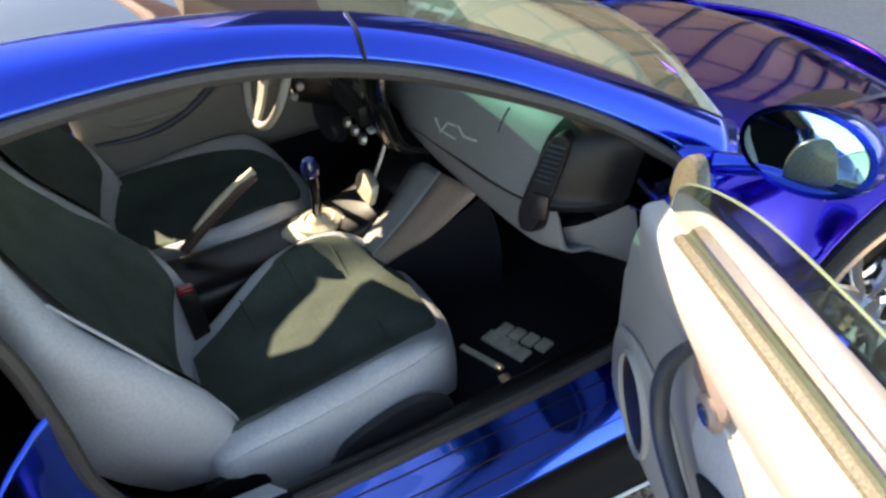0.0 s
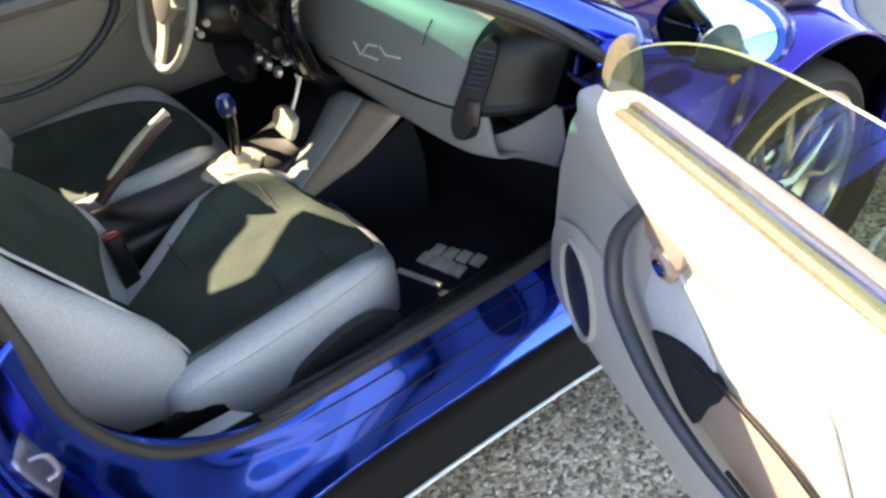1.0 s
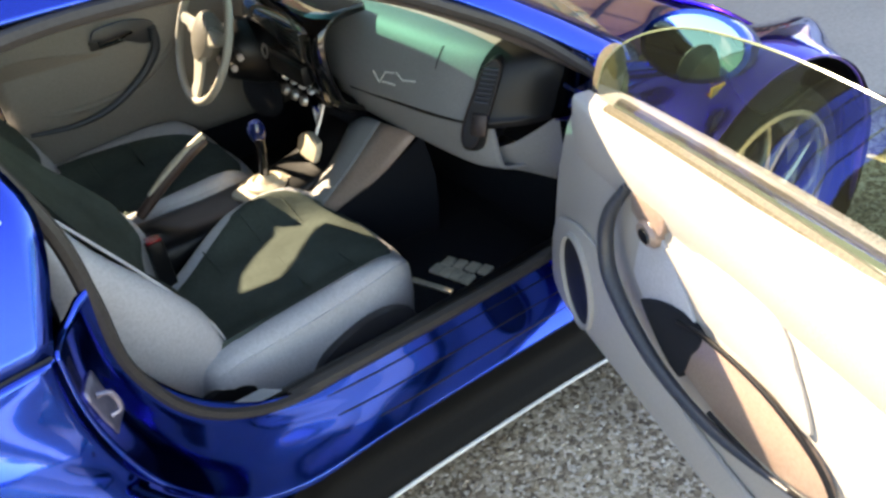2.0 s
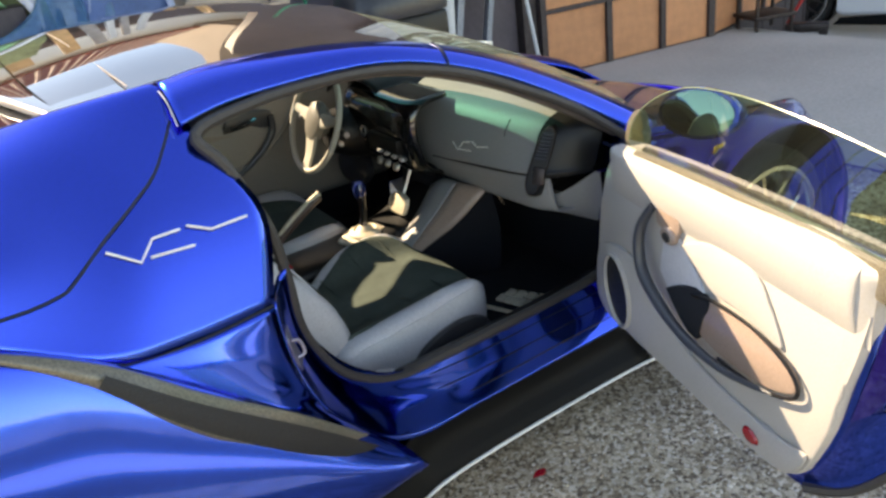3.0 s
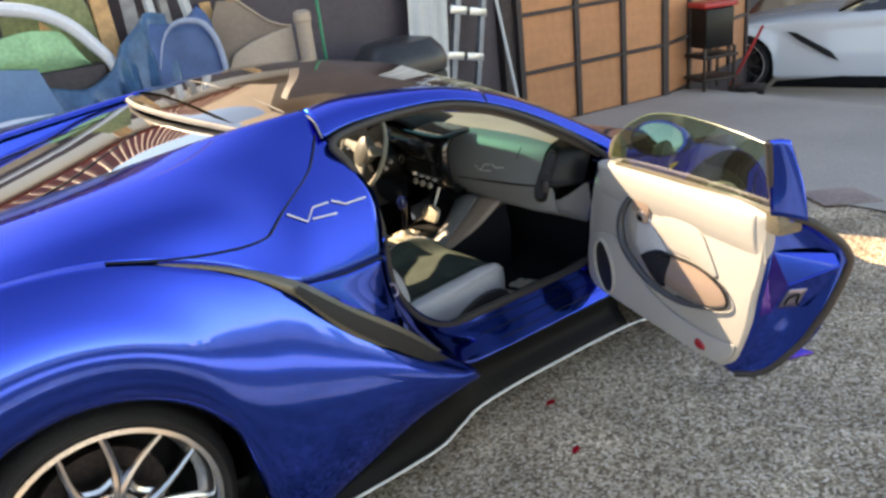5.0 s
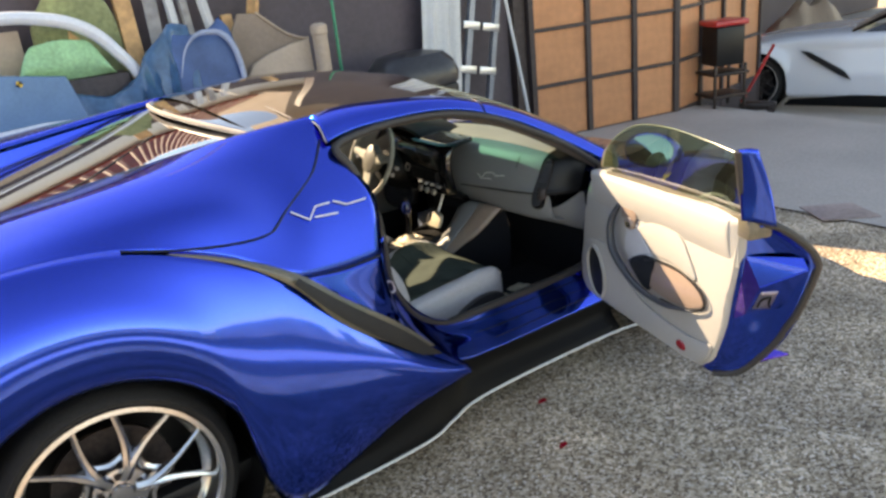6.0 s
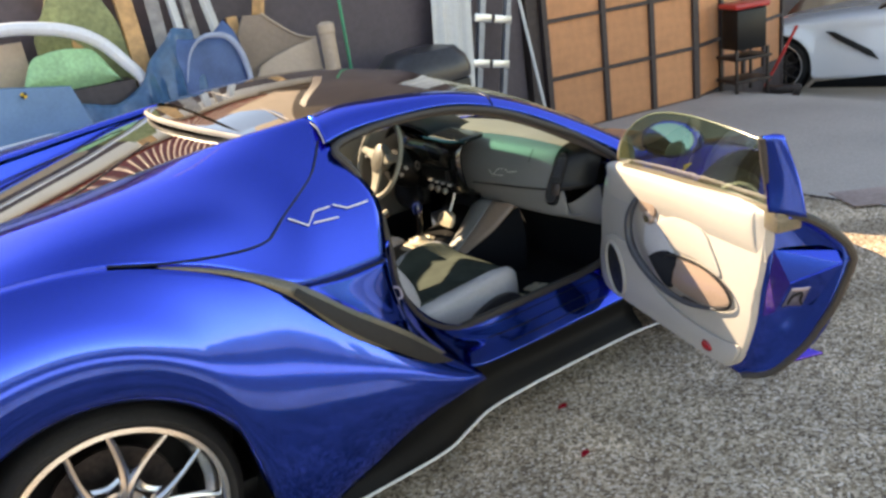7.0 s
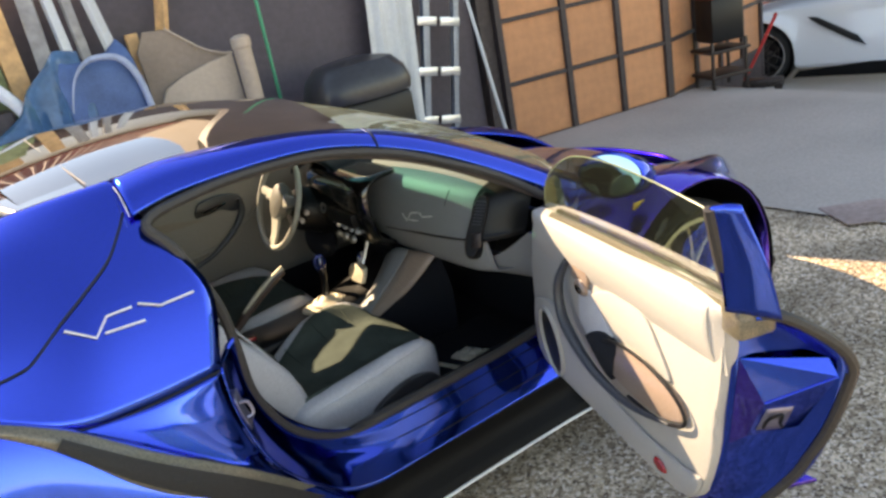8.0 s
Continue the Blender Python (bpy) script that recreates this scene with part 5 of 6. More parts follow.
# window glass, its rear post and the flag panel
GLASS_TOP = [(0.145, 0, 0.85), (0.20, 0, 0.915), (0.285, 0, 0.975), (0.40, 0, 1.032), (0.52, 0, 1.072), (0.68, 0, 1.092), (0.85, 0, 1.09), (1.0, 0, 1.078)]
gl = []
for s, _, topz in GLASS_TOP:
    basez = waist(s)
    gl.append([(s, -0.035 - 0.07 * ((topz - basez) * f / 0.24) ** 1.2, basez + (topz - basez) * f) for f in (0, 0.35, 0.7, 1.0)])
pane = part("window_pane", surface(gl, 4, 4), DOORGLASS, door, "olive-tinted frameless window")
part("glass_edge", tube([g[-1] for g in gl], 0.0016, 6, 4), GLASSEDGE, pane)
part("waist_seal", tube([(s, -0.047, waist(s) + 0.006) for s in (0.2, 0.45, 0.7, 0.98)], 0.012, 8, 4), CARBON, door, "olive weather strip")
part("window_post", tube([(0.985, -0.05, 0.90), (0.995, -0.078, 0.99), (1.012, -0.105, 1.092)], [0.011, 0.011, 0.009], 8, 4), RUBBER, door, "black window post")
solid(part("flag_panel", surface([[(0.995, -0.075, 0.90), (1.0, -0.085, 0.99), (1.015, -0.106, 1.095)], [(1.025, -0.04, 0.895), (1.03, -0.055, 0.99), (1.035, -0.088, 1.10)], [(1.045, -0.005, 0.885), (1.045, -0.03, 0.99), (1.04, -0.068, 1.096)]], 5, 4), PAINT, door), 0.005)
part("waist_bracket", box((0.955, -0.062, 0.842), (1.012, 0.012, 0.903), 0.010), CARBON, door, "olive-brown corner bracket")
part("mirror_sail", slab([(0.085, 0.785), (0.075, 0.83), (0.085, 0.88), (0.118, 0.912), (0.145, 0.905), (0.165, 0.87), (0.175, 0.81)], 0.022, lambda u, v, w: Vector((u, -0.022 + 0.10 * (v - 0.80) + w, v)), k=3, bevel=0.006), CARBON, door, "olive-tan sail panel at the mirror")
# speaker, pull handle, pocket, armrest pad, reflector


def on_door(u, v, w):
    return Vector((u, PO - w, v))


sp = pose(0.132, PO - 0.010, 0.432) @ Matrix.Rotation(radians(90), 4, "X") @ Matrix.Rotation(radians(16), 4, "Z") @ Matrix.Diagonal((0.062, 0.094, 1, 1))
speaker = part("speaker", lathe([(1.14, -0.002), (1.12, 0.008), (1.04, 0.010), (1.0, 0.002)], 36, sp), DOORVINYL, door, "pale speaker surround")
part("speaker_grille", lathe([(1.02, 0.002), (0.7, 0.005), (0, 0.006)], 36, sp), MESHBLACK, speaker, "black speaker grille")
part("lower_lining", slab([(0.0, 0.35), (-0.006, 0.43), (0.02, 0.515), (0.075, 0.548), (0.146, 0.565), (0.24, 0.56), (0.30, 0.53), (0.36, 0.485), (0.475, 0.447), (0.65, 0.44), (0.80, 0.455), (0.868, 0.47), (0.85, 0.42), (0.81, 0.388), (0.76, 0.372), (0.543, 0.353), (0.158, 0.326), (0.05, 0.32)], 0.010, on_door, k=3, bevel=0.004), DOORVINYL, door, "raised lower lining")
part("pull_handle", tube([on_door(0.325, 0.755, 0.012), on_door(0.303, 0.70, 0.03), on_door(0.308, 0.64, 0.04), on_door(0.345, 0.58, 0.042), on_door(0.472, 0.522, 0.038), on_door(0.63, 0.512, 0.028), on_door(0.78, 0.545, 0.014)], [0.009, 0.013, 0.014, 0.014, 0.012, 0.009, 0.004], 10, 5), PULLGREY, door, "curved dark slate pull handle")
part("pocket_recess", slab([(0.345, 0.60), (0.37, 0.70), (0.42, 0.715), (0.52, 0.64), (0.55, 0.58), (0.47, 0.54), (0.40, 0.555)], 0.006, on_door, k=3, bevel=0.002), GREYLEATHER, door, "shaded grey pocket recess")
part("door_pocket", slab([(0.47, 0.56), (0.50, 0.60), (0.57, 0.628), (0.70, 0.642), (0.80, 0.628), (0.835, 0.598), (0.815, 0.57), (0.725, 0.535), (0.60, 0.52), (0.51, 0.53)], 0.012, on_door, k=3, bevel=0.004), TAUPE, door, "taupe moulded pocket")
# the shade behind the pull handle, laid on as a flat black plate
part("pocket_mouth", slab([(0.385, 0.570), (0.43, 0.600), (0.50, 0.628), (0.562, 0.622), (0.54, 0.575), (0.515, 0.508), (0.45, 0.525)], 0.0145, on_door, k=2, bevel=0.003), BUTTON, door, "black plate for the shade inside the pocket")
part("pocket_rim", tube([on_door(u, v, 0.014) for u, v in ((0.50, 0.612), (0.58, 0.638), (0.70, 0.650), (0.80, 0.634), (0.842, 0.600), (0.82, 0.565), (0.725, 0.528), (0.60, 0.512))], 0.004, 8, 4), TRIM, door)
part("padded_insert", slab([(0.43, 0.70), (0.52, 0.745), (0.624, 0.768), (0.70, 0.755), (0.735, 0.72), (0.778, 0.66), (0.765, 0.642), (0.66, 0.655), (0.57, 0.648), (0.52, 0.66), (0.46, 0.69)], 0.007, on_door, k=3, bevel=0.003), DOORVINYL, door)
part("release_lever", slab([(0.335, 0.715), (0.34, 0.765), (0.41, 0.775), (0.435, 0.755), (0.42, 0.715)], 0.011, on_door, k=3, bevel=0.004), TAUPE, door, "taupe release lever")
part("lever_cup", lathe([(0, 0.004), (0.02, 0.006), (0.026, 0.0), (0.026, -0.02)], 16, pose(0.395, PO - 0.014, 0.708) @ Matrix.Rotation(radians(90), 4, "X") @ Matrix.Diagonal((1.2, 0.8, 1, 1))), TAUPE, door)
# no real hollow: a black disc stands for the shade in the cup
part("lever_hole", lathe([(0, 0.008), (0.013, 0.008), (0.015, 0.0)], 16, pose(0.397, PO - 0.014, 0.706) @ Matrix.Rotation(radians(90), 4, "X") @ Matrix.Diagonal((1.2, 0.8, 1, 1))), GLOSSBLACK, door, "black disc for the shade in the lever cup")
part("reflector", lathe([(0, 0.006), (0.016, 0.005), (0.02, 0.0)], 20, pose(0.72, PO - 0.012, 0.402) @ Matrix.Rotation(radians(90), 4, "X") @ Matrix.Diagonal((1.3, 0.8, 1, 1))), RED, door, "small red door reflector")

# wing mirror, mounted on the door ahead of the glass
MIR = pose(2.116, -0.868, 0.832, 0, 18, 13)
mir_secs = []
for x, k in ((-0.055, 0.98), (-0.035, 1.0), (0.02, 0.92), (0.07, 0.6), (0.09, 0.2)):
    mir_secs.append([MIR @ Vector((x, 0.112 * k * math.cos(2 * math.pi * i / 24), 0.068 * k * math.sin(2 * math.pi * i / 24))) for i in range(24)])
wing = part("wing_mirror", loft(mir_secs), PAINT, car, "blue oval wing mirror")
part("mirror_glass", lathe([(0, 0.004), (0.95, 0.0)], 36, MIR @ pose(-0.058, 0, 0, 0, -90, 0) @ Matrix.Diagonal((0.061, 0.103, 1, 1))), MIRROR, wing)
part("mirror_arm", tube([(2.03, -0.74, 0.775), (2.07, -0.80, 0.785), (2.115, -0.86, 0.805)], [0.022, 0.018, 0.02], 10, 4), PAINT, wing)

# emblems: thin pale strokes
def strokes(name, place, lines, r, parent):
    bm = bmesh.new()
    for ln in lines:
        tube([place(u, v) for u, v in ln], r, 6, 1, bm)
    return part(name, bm, WHITELINE, parent, "pale angular emblem of thin strokes")


EMBLEM = [[(0, 0.032), (0.052, 0.004), (0.088, 0.044), (0.145, 0.052)], [(0.072, 0.010), (0.16, 0.016)], [(0.160, 0.056), (0.205, 0.040), (0.287, 0.052)]]


SIDE = [o for o in car.children if o.name.startswith("buttress")][0]


def press(p, lift):
    """The place on the buttress straight inboard of p, a little proud."""
    hit, at, n, _ = SIDE.ray_cast(Vector((p.x, -1.4, p.z)), Vector((0, 1, 0)))
    return at + Vector((0, -lift - 0.008, 0)) if hit else Vector(p)


def press_dash(y, z):
    hit, at, n, _ = dash.ray_cast(Vector((1.4, y, z)), Vector((1, 0, 0)))
    return at + Vector((-0.002, 0, 0)) if hit else Vector((1.75, y, z))


def on_buttress(u, v):
    a, b = Vector((0.632, -0.806, 0.962)), Vector((0.903, -0.762, 0.910))
    d = (b - a).normalized()
    up = Vector((-0.02, 0.55, 0.83)).normalized()
    p = a + d * u * 0.95 + up * (v - 0.02)
    return press(p, -0.0012)


bpy.context.view_layer.update()
strokes("emblem", on_buttress, EMBLEM, 0.0028, car)
def on_side(pts, r, mat, name):
    line = spline(pts, 3)
    part(name, tube([press(p, -0.001) for p in line], r, 6, 1), mat, car)


bpy.context.view_layer.update()
on_side([(0.832, 0, 1.122), (0.806, 0, 1.092), (0.762, 0, 1.052), (0.70, 0, 1.020), (0.63, 0, 0.984), (0.568, 0, 0.953), (0.538, 0, 0.947), (0.455, 0, 0.954), (0.285, 0, 0.984), (0.15, 0, 1.02)], 0.003, TRIM, "panel_gap")
part("panel_gap", tube([(0.56, -0.922, 0.822), (0.70, -0.885, 0.785), (0.88, -0.846, 0.774)], 0.004, 6, 4), TRIM, car)
part("panel_gap", tube([(0.838, -0.672, 1.115), (0.838, -0.640, 1.156), (0.838, -0.578, 1.176)], 0.0013, 6, 4), PALEPLASTIC, car)
part("panel_gap", tube([(1.485, -0.635, 1.078), (1.49, -0.605, 1.108), (1.495, -0.55, 1.118)], 0.0035, 6, 4), TRIM, car)
strokes("emblem", lambda u, v: press_dash(-0.165 - u * 0.60, 0.712 + (v - 0.035) * 0.7), EMBLEM, 0.0022, dash)
part("seam", tube([press_dash(-0.40, z) for z in (0.765, 0.78, 0.795, 0.81)], 0.0012, 5, 2), TRIM, dash)
part("shield_badge", slab([(0, 0.06), (0.045, 0.06), (0.045, 0.02), (0.0225, -0.01), (0, 0.02)], 0.004, lambda u, v, w: Vector((2.195 + u, -0.832 - w, 0.65 + v)), k=1), YELLOW, car, "small gold shield badge")

def on_jamb(y, z, lift):
    sill = [o for o in car.children if o.name.startswith("sill") and len(o.data.vertices) > 200][0]
    hit, at, n, _ = sill.ray_cast(Vector((1.3, y, z)), Vector((-1, 0, 0)))
    return at + Vector((lift, 0, 0)) if hit else Vector((0.92, y, z))


striker = part("door_striker", surface([[on_jamb(y, z, 0.003) for y in (-0.835, -0.815, -0.79)] for z in (0.60, 0.64, 0.69)], 2, 2), STEEL, car, "dull steel door striker")
solid(striker, 0.004)
part("striker_loop", tube([on_jamb(-0.82, 0.625, 0.005), on_jamb(-0.82, 0.63, 0.022), on_jamb(-0.815, 0.658, 0.022), on_jamb(-0.815, 0.665, 0.005)], 0.0045, 8, 3), STEEL, striker, "dull striker loop")

# ---- stored things along the wall ----


def plank(x0, x1, lean, z1, w, mat, y=3.86):
    """A board leaning on the wall."""
    d = Vector((x1 - x0, lean, z1))
    bm = box((-w / 2, -0.018, 0), (w / 2, 0.018, d.length), 0.004, segments=1)
    ob = part("plank", bm, mat)
    ob.matrix_world = Matrix.Translation((x0, y - lean, 0)) @ d.to_track_quat("Z", "Y").to_matrix().to_4x4()
    return tagged(ob, "rough sawn board leaning on the dark wall", "plank", "boards on the wall")


for x0, x1, z1, w, mt in ((-0.02, -0.06, 2.0, 0.14, WOOD), (0.24, 0.22, 2.0, 0.10, WOOD), (0.34, 0.40, 2.0, 0.08, GREYWOOD), (0.56, 0.48, 1.95, 0.05, PALEPLASTIC), (0.62, 0.57, 1.95, 0.05, GREYWOOD), (0.88, 0.66, 1.9, 0.07, PALEPLASTIC), (0.62, 1.12, 1.7, 0.08, WOOD), (0.86, 0.86, 1.4, 0.07, WOOD)):
    plank(x0, x1, 0.25, z1, w, mt)

# blue sheet draped between the moulds and an upright padded panel
top = [(-0.22, 1.10), (0.0, 1.05), (0.15, 1.14), (0.27, 1.28), (0.40, 1.40), (0.50, 1.38)]
low = [(-0.16, 0.55), (0.02, 0.50), (0.14, 0.50), (0.26, 0.50), (0.36, 0.50), (0.44, 0.50)]
rows = []
tops = [(p.x, p.z) for p in spline([(x, 0, z) for x, z in top], 4)]
lows = [(p.x, p.z) for p in spline([(x, 0, z) for x, z in low], 4)]
for k in range(10):
    f = k / 9
    r = []
    for i, ((x, z), (u, w)) in enumerate(zip(tops, lows)):
        y = 3.46 - 0.10 * f + 0.10 * (1 - f) ** 2
        y += (0.045 * math.sin(i * 1.55 + 0.8 * f) + 0.02 * math.sin(i * 2.7 + 3 * f)) * min(1, 3 * f)
        r.append((x + (u - x) * f + 0.012 * math.sin(3 * f + i), y, z + (w - z) * f - 0.02 * math.sin(i * 0.9) * f))
    rows.append(r)
drape = solid(part("draped_sheet", surface(rows, 2, 2), TARP), 0.006)
tagged(drape, "blue glossy sheet draped over boards", "sheet")
pad = part("padded_panel", slab([(0.34, 0.3), (0.36, 0.95), (0.40, 1.18), (0.47, 1.28), (0.58, 1.31), (0.68, 1.27), (0.73, 1.12), (0.73, 0.3)], 0.06, lambda u, v, w: Vector((u, 3.42 + w + 0.08 * v, v)), k=3, bevel=0.02), DENIM)
tagged(pad, "upright blue padded panel beside the draped sheet", "panel")
PALECLOTH = material("pale_crumpled_cloth", (0.30, 0.35, 0.46), 0.4, grain=0.1, scale=60, bump=0.3, stain=0.2, stain_scale=9)
part("piping", tube([(0.38, 3.43, 1.10), (0.43, 3.44, 1.24), (0.50, 3.45, 1.315), (0.58, 3.45, 1.335), (0.69, 3.45, 1.30), (0.75, 3.44, 1.15), (0.76, 3.42, 0.8), (0.76, 3.40, 0.4)], [0.004, 0.006, 0.012, 0.016, 0.018, 0.018, 0.016, 0.016], 8, 4), PALECLOTH, pad, "pale rolled cloth edge")
fold = solid(part("cloth_fold", surface([[(0.40, 3.60, 1.40), (0.50, 3.56, 1.33), (0.60, 3.57, 1.32), (0.72, 3.60, 1.40)], [(0.36, 3.50, 1.22), (0.42, 3.48, 1.27), (0.66, 3.48, 1.28), (0.755, 3.52, 1.30)], [(0.33, 3.46, 0.8), (0.36, 3.44, 0.9), (0.74, 3.45, 0.95), (0.775, 3.50, 1.0)], [(0.33, 3.46, 0.4), (0.35, 3.44, 0.4), (0.755, 3.45, 0.4), (0.785, 3.50, 0.4)]], 5, 4), DENIM), 0.004)
tagged(fold, "pale blue cloth folded over the padded panel", "cloth")

# tan board standing in front, and a roll
BROWNBOARD = material("dark_tan_fibreboard", (0.25, 0.18, 0.135), 0.6, grain=0.08, scale=40, stain=0.12, stain_scale=4)
board = part("fibreboard_sheet", slab([(0.84, 0), (1.36, 0), (1.36, 1.185), (1.30, 1.195), (1.20, 1.24), (1.10, 1.32), (1.02, 1.39), (0.90, 1.40), (0.84, 1.30)], 0.02, lambda u, v, w: Vector((u, 3.66 + w + 0.06 * v, v)), bevel=0.004), BROWNBOARD)
part("edging", tube([(1.36, 3.655 + 0.06 * 1.19, 1.19), (1.30, 3.655 + 0.072, 1.20), (1.20, 3.655 + 0.075, 1.245), (1.10, 3.655 + 0.08, 1.325), (1.02, 3.655 + 0.084, 1.395)], 0.008, 6, 4), TAN, board, "pale bare edge")
tagged(board, "brown fibreboard mould with a curved pale edge", "board")
board2 = part("fibreboard_sheet", slab([(0.84, 0), (1.34, 0), (1.34, 1.19), (1.2, 1.17), (1.04, 1.13), (0.92, 1.08), (0.87, 1.0)], 0.015, lambda u, v, w: Vector((u, 3.62 + w + 0.05 * v, v)), bevel=0.004), TAN)
tagged(board2, "shorter tan board before the taller one", "board")
roll = part("paper_roll", lathe([(0, 1.28), (0.03, 1.285), (0.055, 1.27), (0.058, 1.22), (0.05, 1.21), (0.05, 0), (0, 0)], 20, pose(1.375, 3.58, 0)), TAN)
tagged(roll, "upright tan paper roll beside the board", "roll")
rod = part("garden_rod", tube([(1.58, 3.72, 0.0), (1.62, 3.82, 1.0), (1.66, 3.9, 1.9)], 0.011, 8, 2), GREENROD)
tagged(rod, "thin green plastic rod leaning on the wall", "rod")

# dark lidded bin
bin_ = empty("barbecue", pose(1.965, 3.42, 0.13), "covered dark grey barbecue with domed lid", "barbecue")
secs = []
for z, k in ((0.66, 1.05), (0.72, 1.07), (0.80, 0.98), (0.87, 0.76), (0.895, 0.3)):
    secs.append([(0.30 * k * math.copysign(abs(math.cos(2 * math.pi * i / 28)) ** 0.6, math.cos(2 * math.pi * i / 28)), 0.22 * k * math.copysign(abs(math.sin(2 * math.pi * i / 28)) ** 0.6, math.sin(2 * math.pi * i / 28)), z) for i in range(28)])
part("lid", loft(secs), BLACKPLASTIC, bin_, "glossy domed lid")
part("body", box((-0.27, -0.19, 0.30), (0.27, 0.19, 0.655), 0.03), TRIM, bin_)
for sx in (-0.24, 0.24):
    for sy in (-0.16, 0.16):
        part("leg", box((sx - 0.018, sy - 0.018, -0.13), (sx + 0.018, sy + 0.018, 0.31), 0.004), TRIM, bin_)

# pale sheeting against the wall and the aluminium ladder
rows = []
for i in range(9):
    x = 2.20 + i * 0.044
    y = 3.86 + 0.02 * math.sin(i * 2.3)
    rows.append([(x, y - 0.12, 0), (x + 0.12, y - 0.06, 1.0), (x + 0.27, y, 2.2)])
sheeting = solid(part("plastic_sheeting", surface(rows, 3, 4), PALEPLASTIC), 0.004)
tagged(sheeting, "pale grey corrugated plastic sheeting against the wall", "sheeting")
ladder = empty("ladder", pose(2.47, 3.80, 0, -1, 12, 0), "aluminium ladder standing against the dark wall", "ladder")
for x, w in ((0.085, 0.026), (0.335, 0.022)):
    part("stile", box((x - w, -0.03, 0), (x + w, 0.02, 2.4), 0.005), LADDERGREY, ladder)
for i in range(7):
    z = 0.11 + i * 0.34
    rung = part("rung", box((0.0, -0.045, z - 0.03), (0.16, -0.03, z + 0.03), 0.004), ALU, ladder, "bright aluminium step")
    part("step_end", box((0.19, -0.045, z - 0.03), (0.355, -0.03, z + 0.03), 0.004), ALU, rung)
    part("tread", box((0.06, -0.03, z - 0.012), (0.335, 0.03, z + 0.012), 0.003), DARKMETAL, rung)
pole = part("pole", tube([(3.18, 3.55, 0.0), (3.12, 3.68, 0.9), (3.06, 3.8, 1.75)], 0.013, 8, 2), PALEPLASTIC)
tagged(pole, "thin pale pole leaning on the door post", "pole")

# moulded car parts on the far left: blue and white panel, white arch, green foam
mould = part("body_mould", slab([(-1.7, 0.0), (-0.10, 0.0), (-0.13, 0.86), (-0.19, 1.08), (-0.22, 1.20), (-1.0, 1.33), (-1.7, 1.36)], 0.05, lambda u, v, w: Vector((u, 3.46 + w + 0.04 * v, v)), k=1, bevel=0.012), BLUEPANEL)
for q in range(4):
    fan = [(0.0, 0.0)] + [(0.017 * math.cos(math.pi / 2 * (q + s / 5)), 0.017 * math.sin(math.pi / 2 * (q + s / 5))) for s in range(6)]
    part("target_quarter", slab(fan, 0.003, lambda u, v, w: Vector((-0.46 + u, 3.498 - w, 1.20 + v))), YELLOW if q % 2 else TRIM, mould, "yellow and black target sticker", smooth=False)
tagged(mould, "blue moulded body panel standing on edge", "panel")
lower = part("white_panel", slab([(-1.7, 0.0), (-0.10, 0.0), (-0.12, 0.86), (-0.22, 0.97), (-0.40, 0.98), (-0.60, 0.97), (-1.7, 0.93)], 0.02, lambda u, v, w: Vector((u, 3.43 + w + 0.03 * v, v)), bevel=0.006), WHITEPANEL)
tagged(lower, "matt white moulded panel standing on edge", "panel")
hoop = part("window_frame_mould", tube([(-1.6, 3.62, 1.53), (-0.6, 3.62, 1.54), (-0.25, 3.62, 1.51), (-0.04, 3.62, 1.43), (0.10, 3.62, 1.28), (0.20, 3.62, 1.08), (0.22, 3.62, 0.6), (0.22, 3.62, 0.0)], [0.04, 0.04, 0.042, 0.042, 0.04, 0.035, 0.03, 0.03], 10, 5, flat=0.9), WHITEPANEL)
tagged(hoop, "curved white window frame mould", "mould")
rows = []
for i in range(7):
    a = -1 + i / 3
    h = math.sqrt(max(0, 1 - a * a)) ** 0.7
    rows.append([(-0.20 + 0.27 * a, 3.66, 1.17), (-0.20 + 0.27 * a, 3.60, 1.17 + 0.10 * h), (-0.20 + 0.25 * a, 3.64, 1.18 + 0.21 * h), (-0.20 + 0.2 * a, 3.74, 1.17)])
foam = part("foam_block", surface(rows, 5, 5), GREENFOAM)
tagged(foam, "pale green sculpted foam block", "foam block")
stand = part("work_stand", box((-1.2, 3.60, 0), (0.14, 3.80, 1.17), 0.02), DARKFRAME)
tagged(stand, "dark work stand under the foam block", "stand")
back = part("tan_backing", box((-1.3, 3.82, 0), (-0.36, 3.85, 1.46), 0.006), TAN)
tagged(back, "tan board standing behind the foam block", "board")
rows = []
for i in range(5):
    a = i / 4
    rows.append([(-0.28 + 0.46 * a, 3.80, 1.1), (-0.30 + 0.46 * a, 3.79, 1.45), (-0.20 + 0.30 * a, 3.79, 1.62), (-0.15 + 0.2 * a, 3.80, 1.8)])
foam2 = solid(part("foam_sheet", surface(rows, 4, 4), OFFCUT), 0.03)
tagged(foam2, "dull tan-green foam offcut leaning on the wall", "foam block")

# ---- the white car inside the garage ----
white = empty("car", pose(8.25, 4.66, -0.53, 0, 0, -72), "white low sports car parked in the garage", "car")


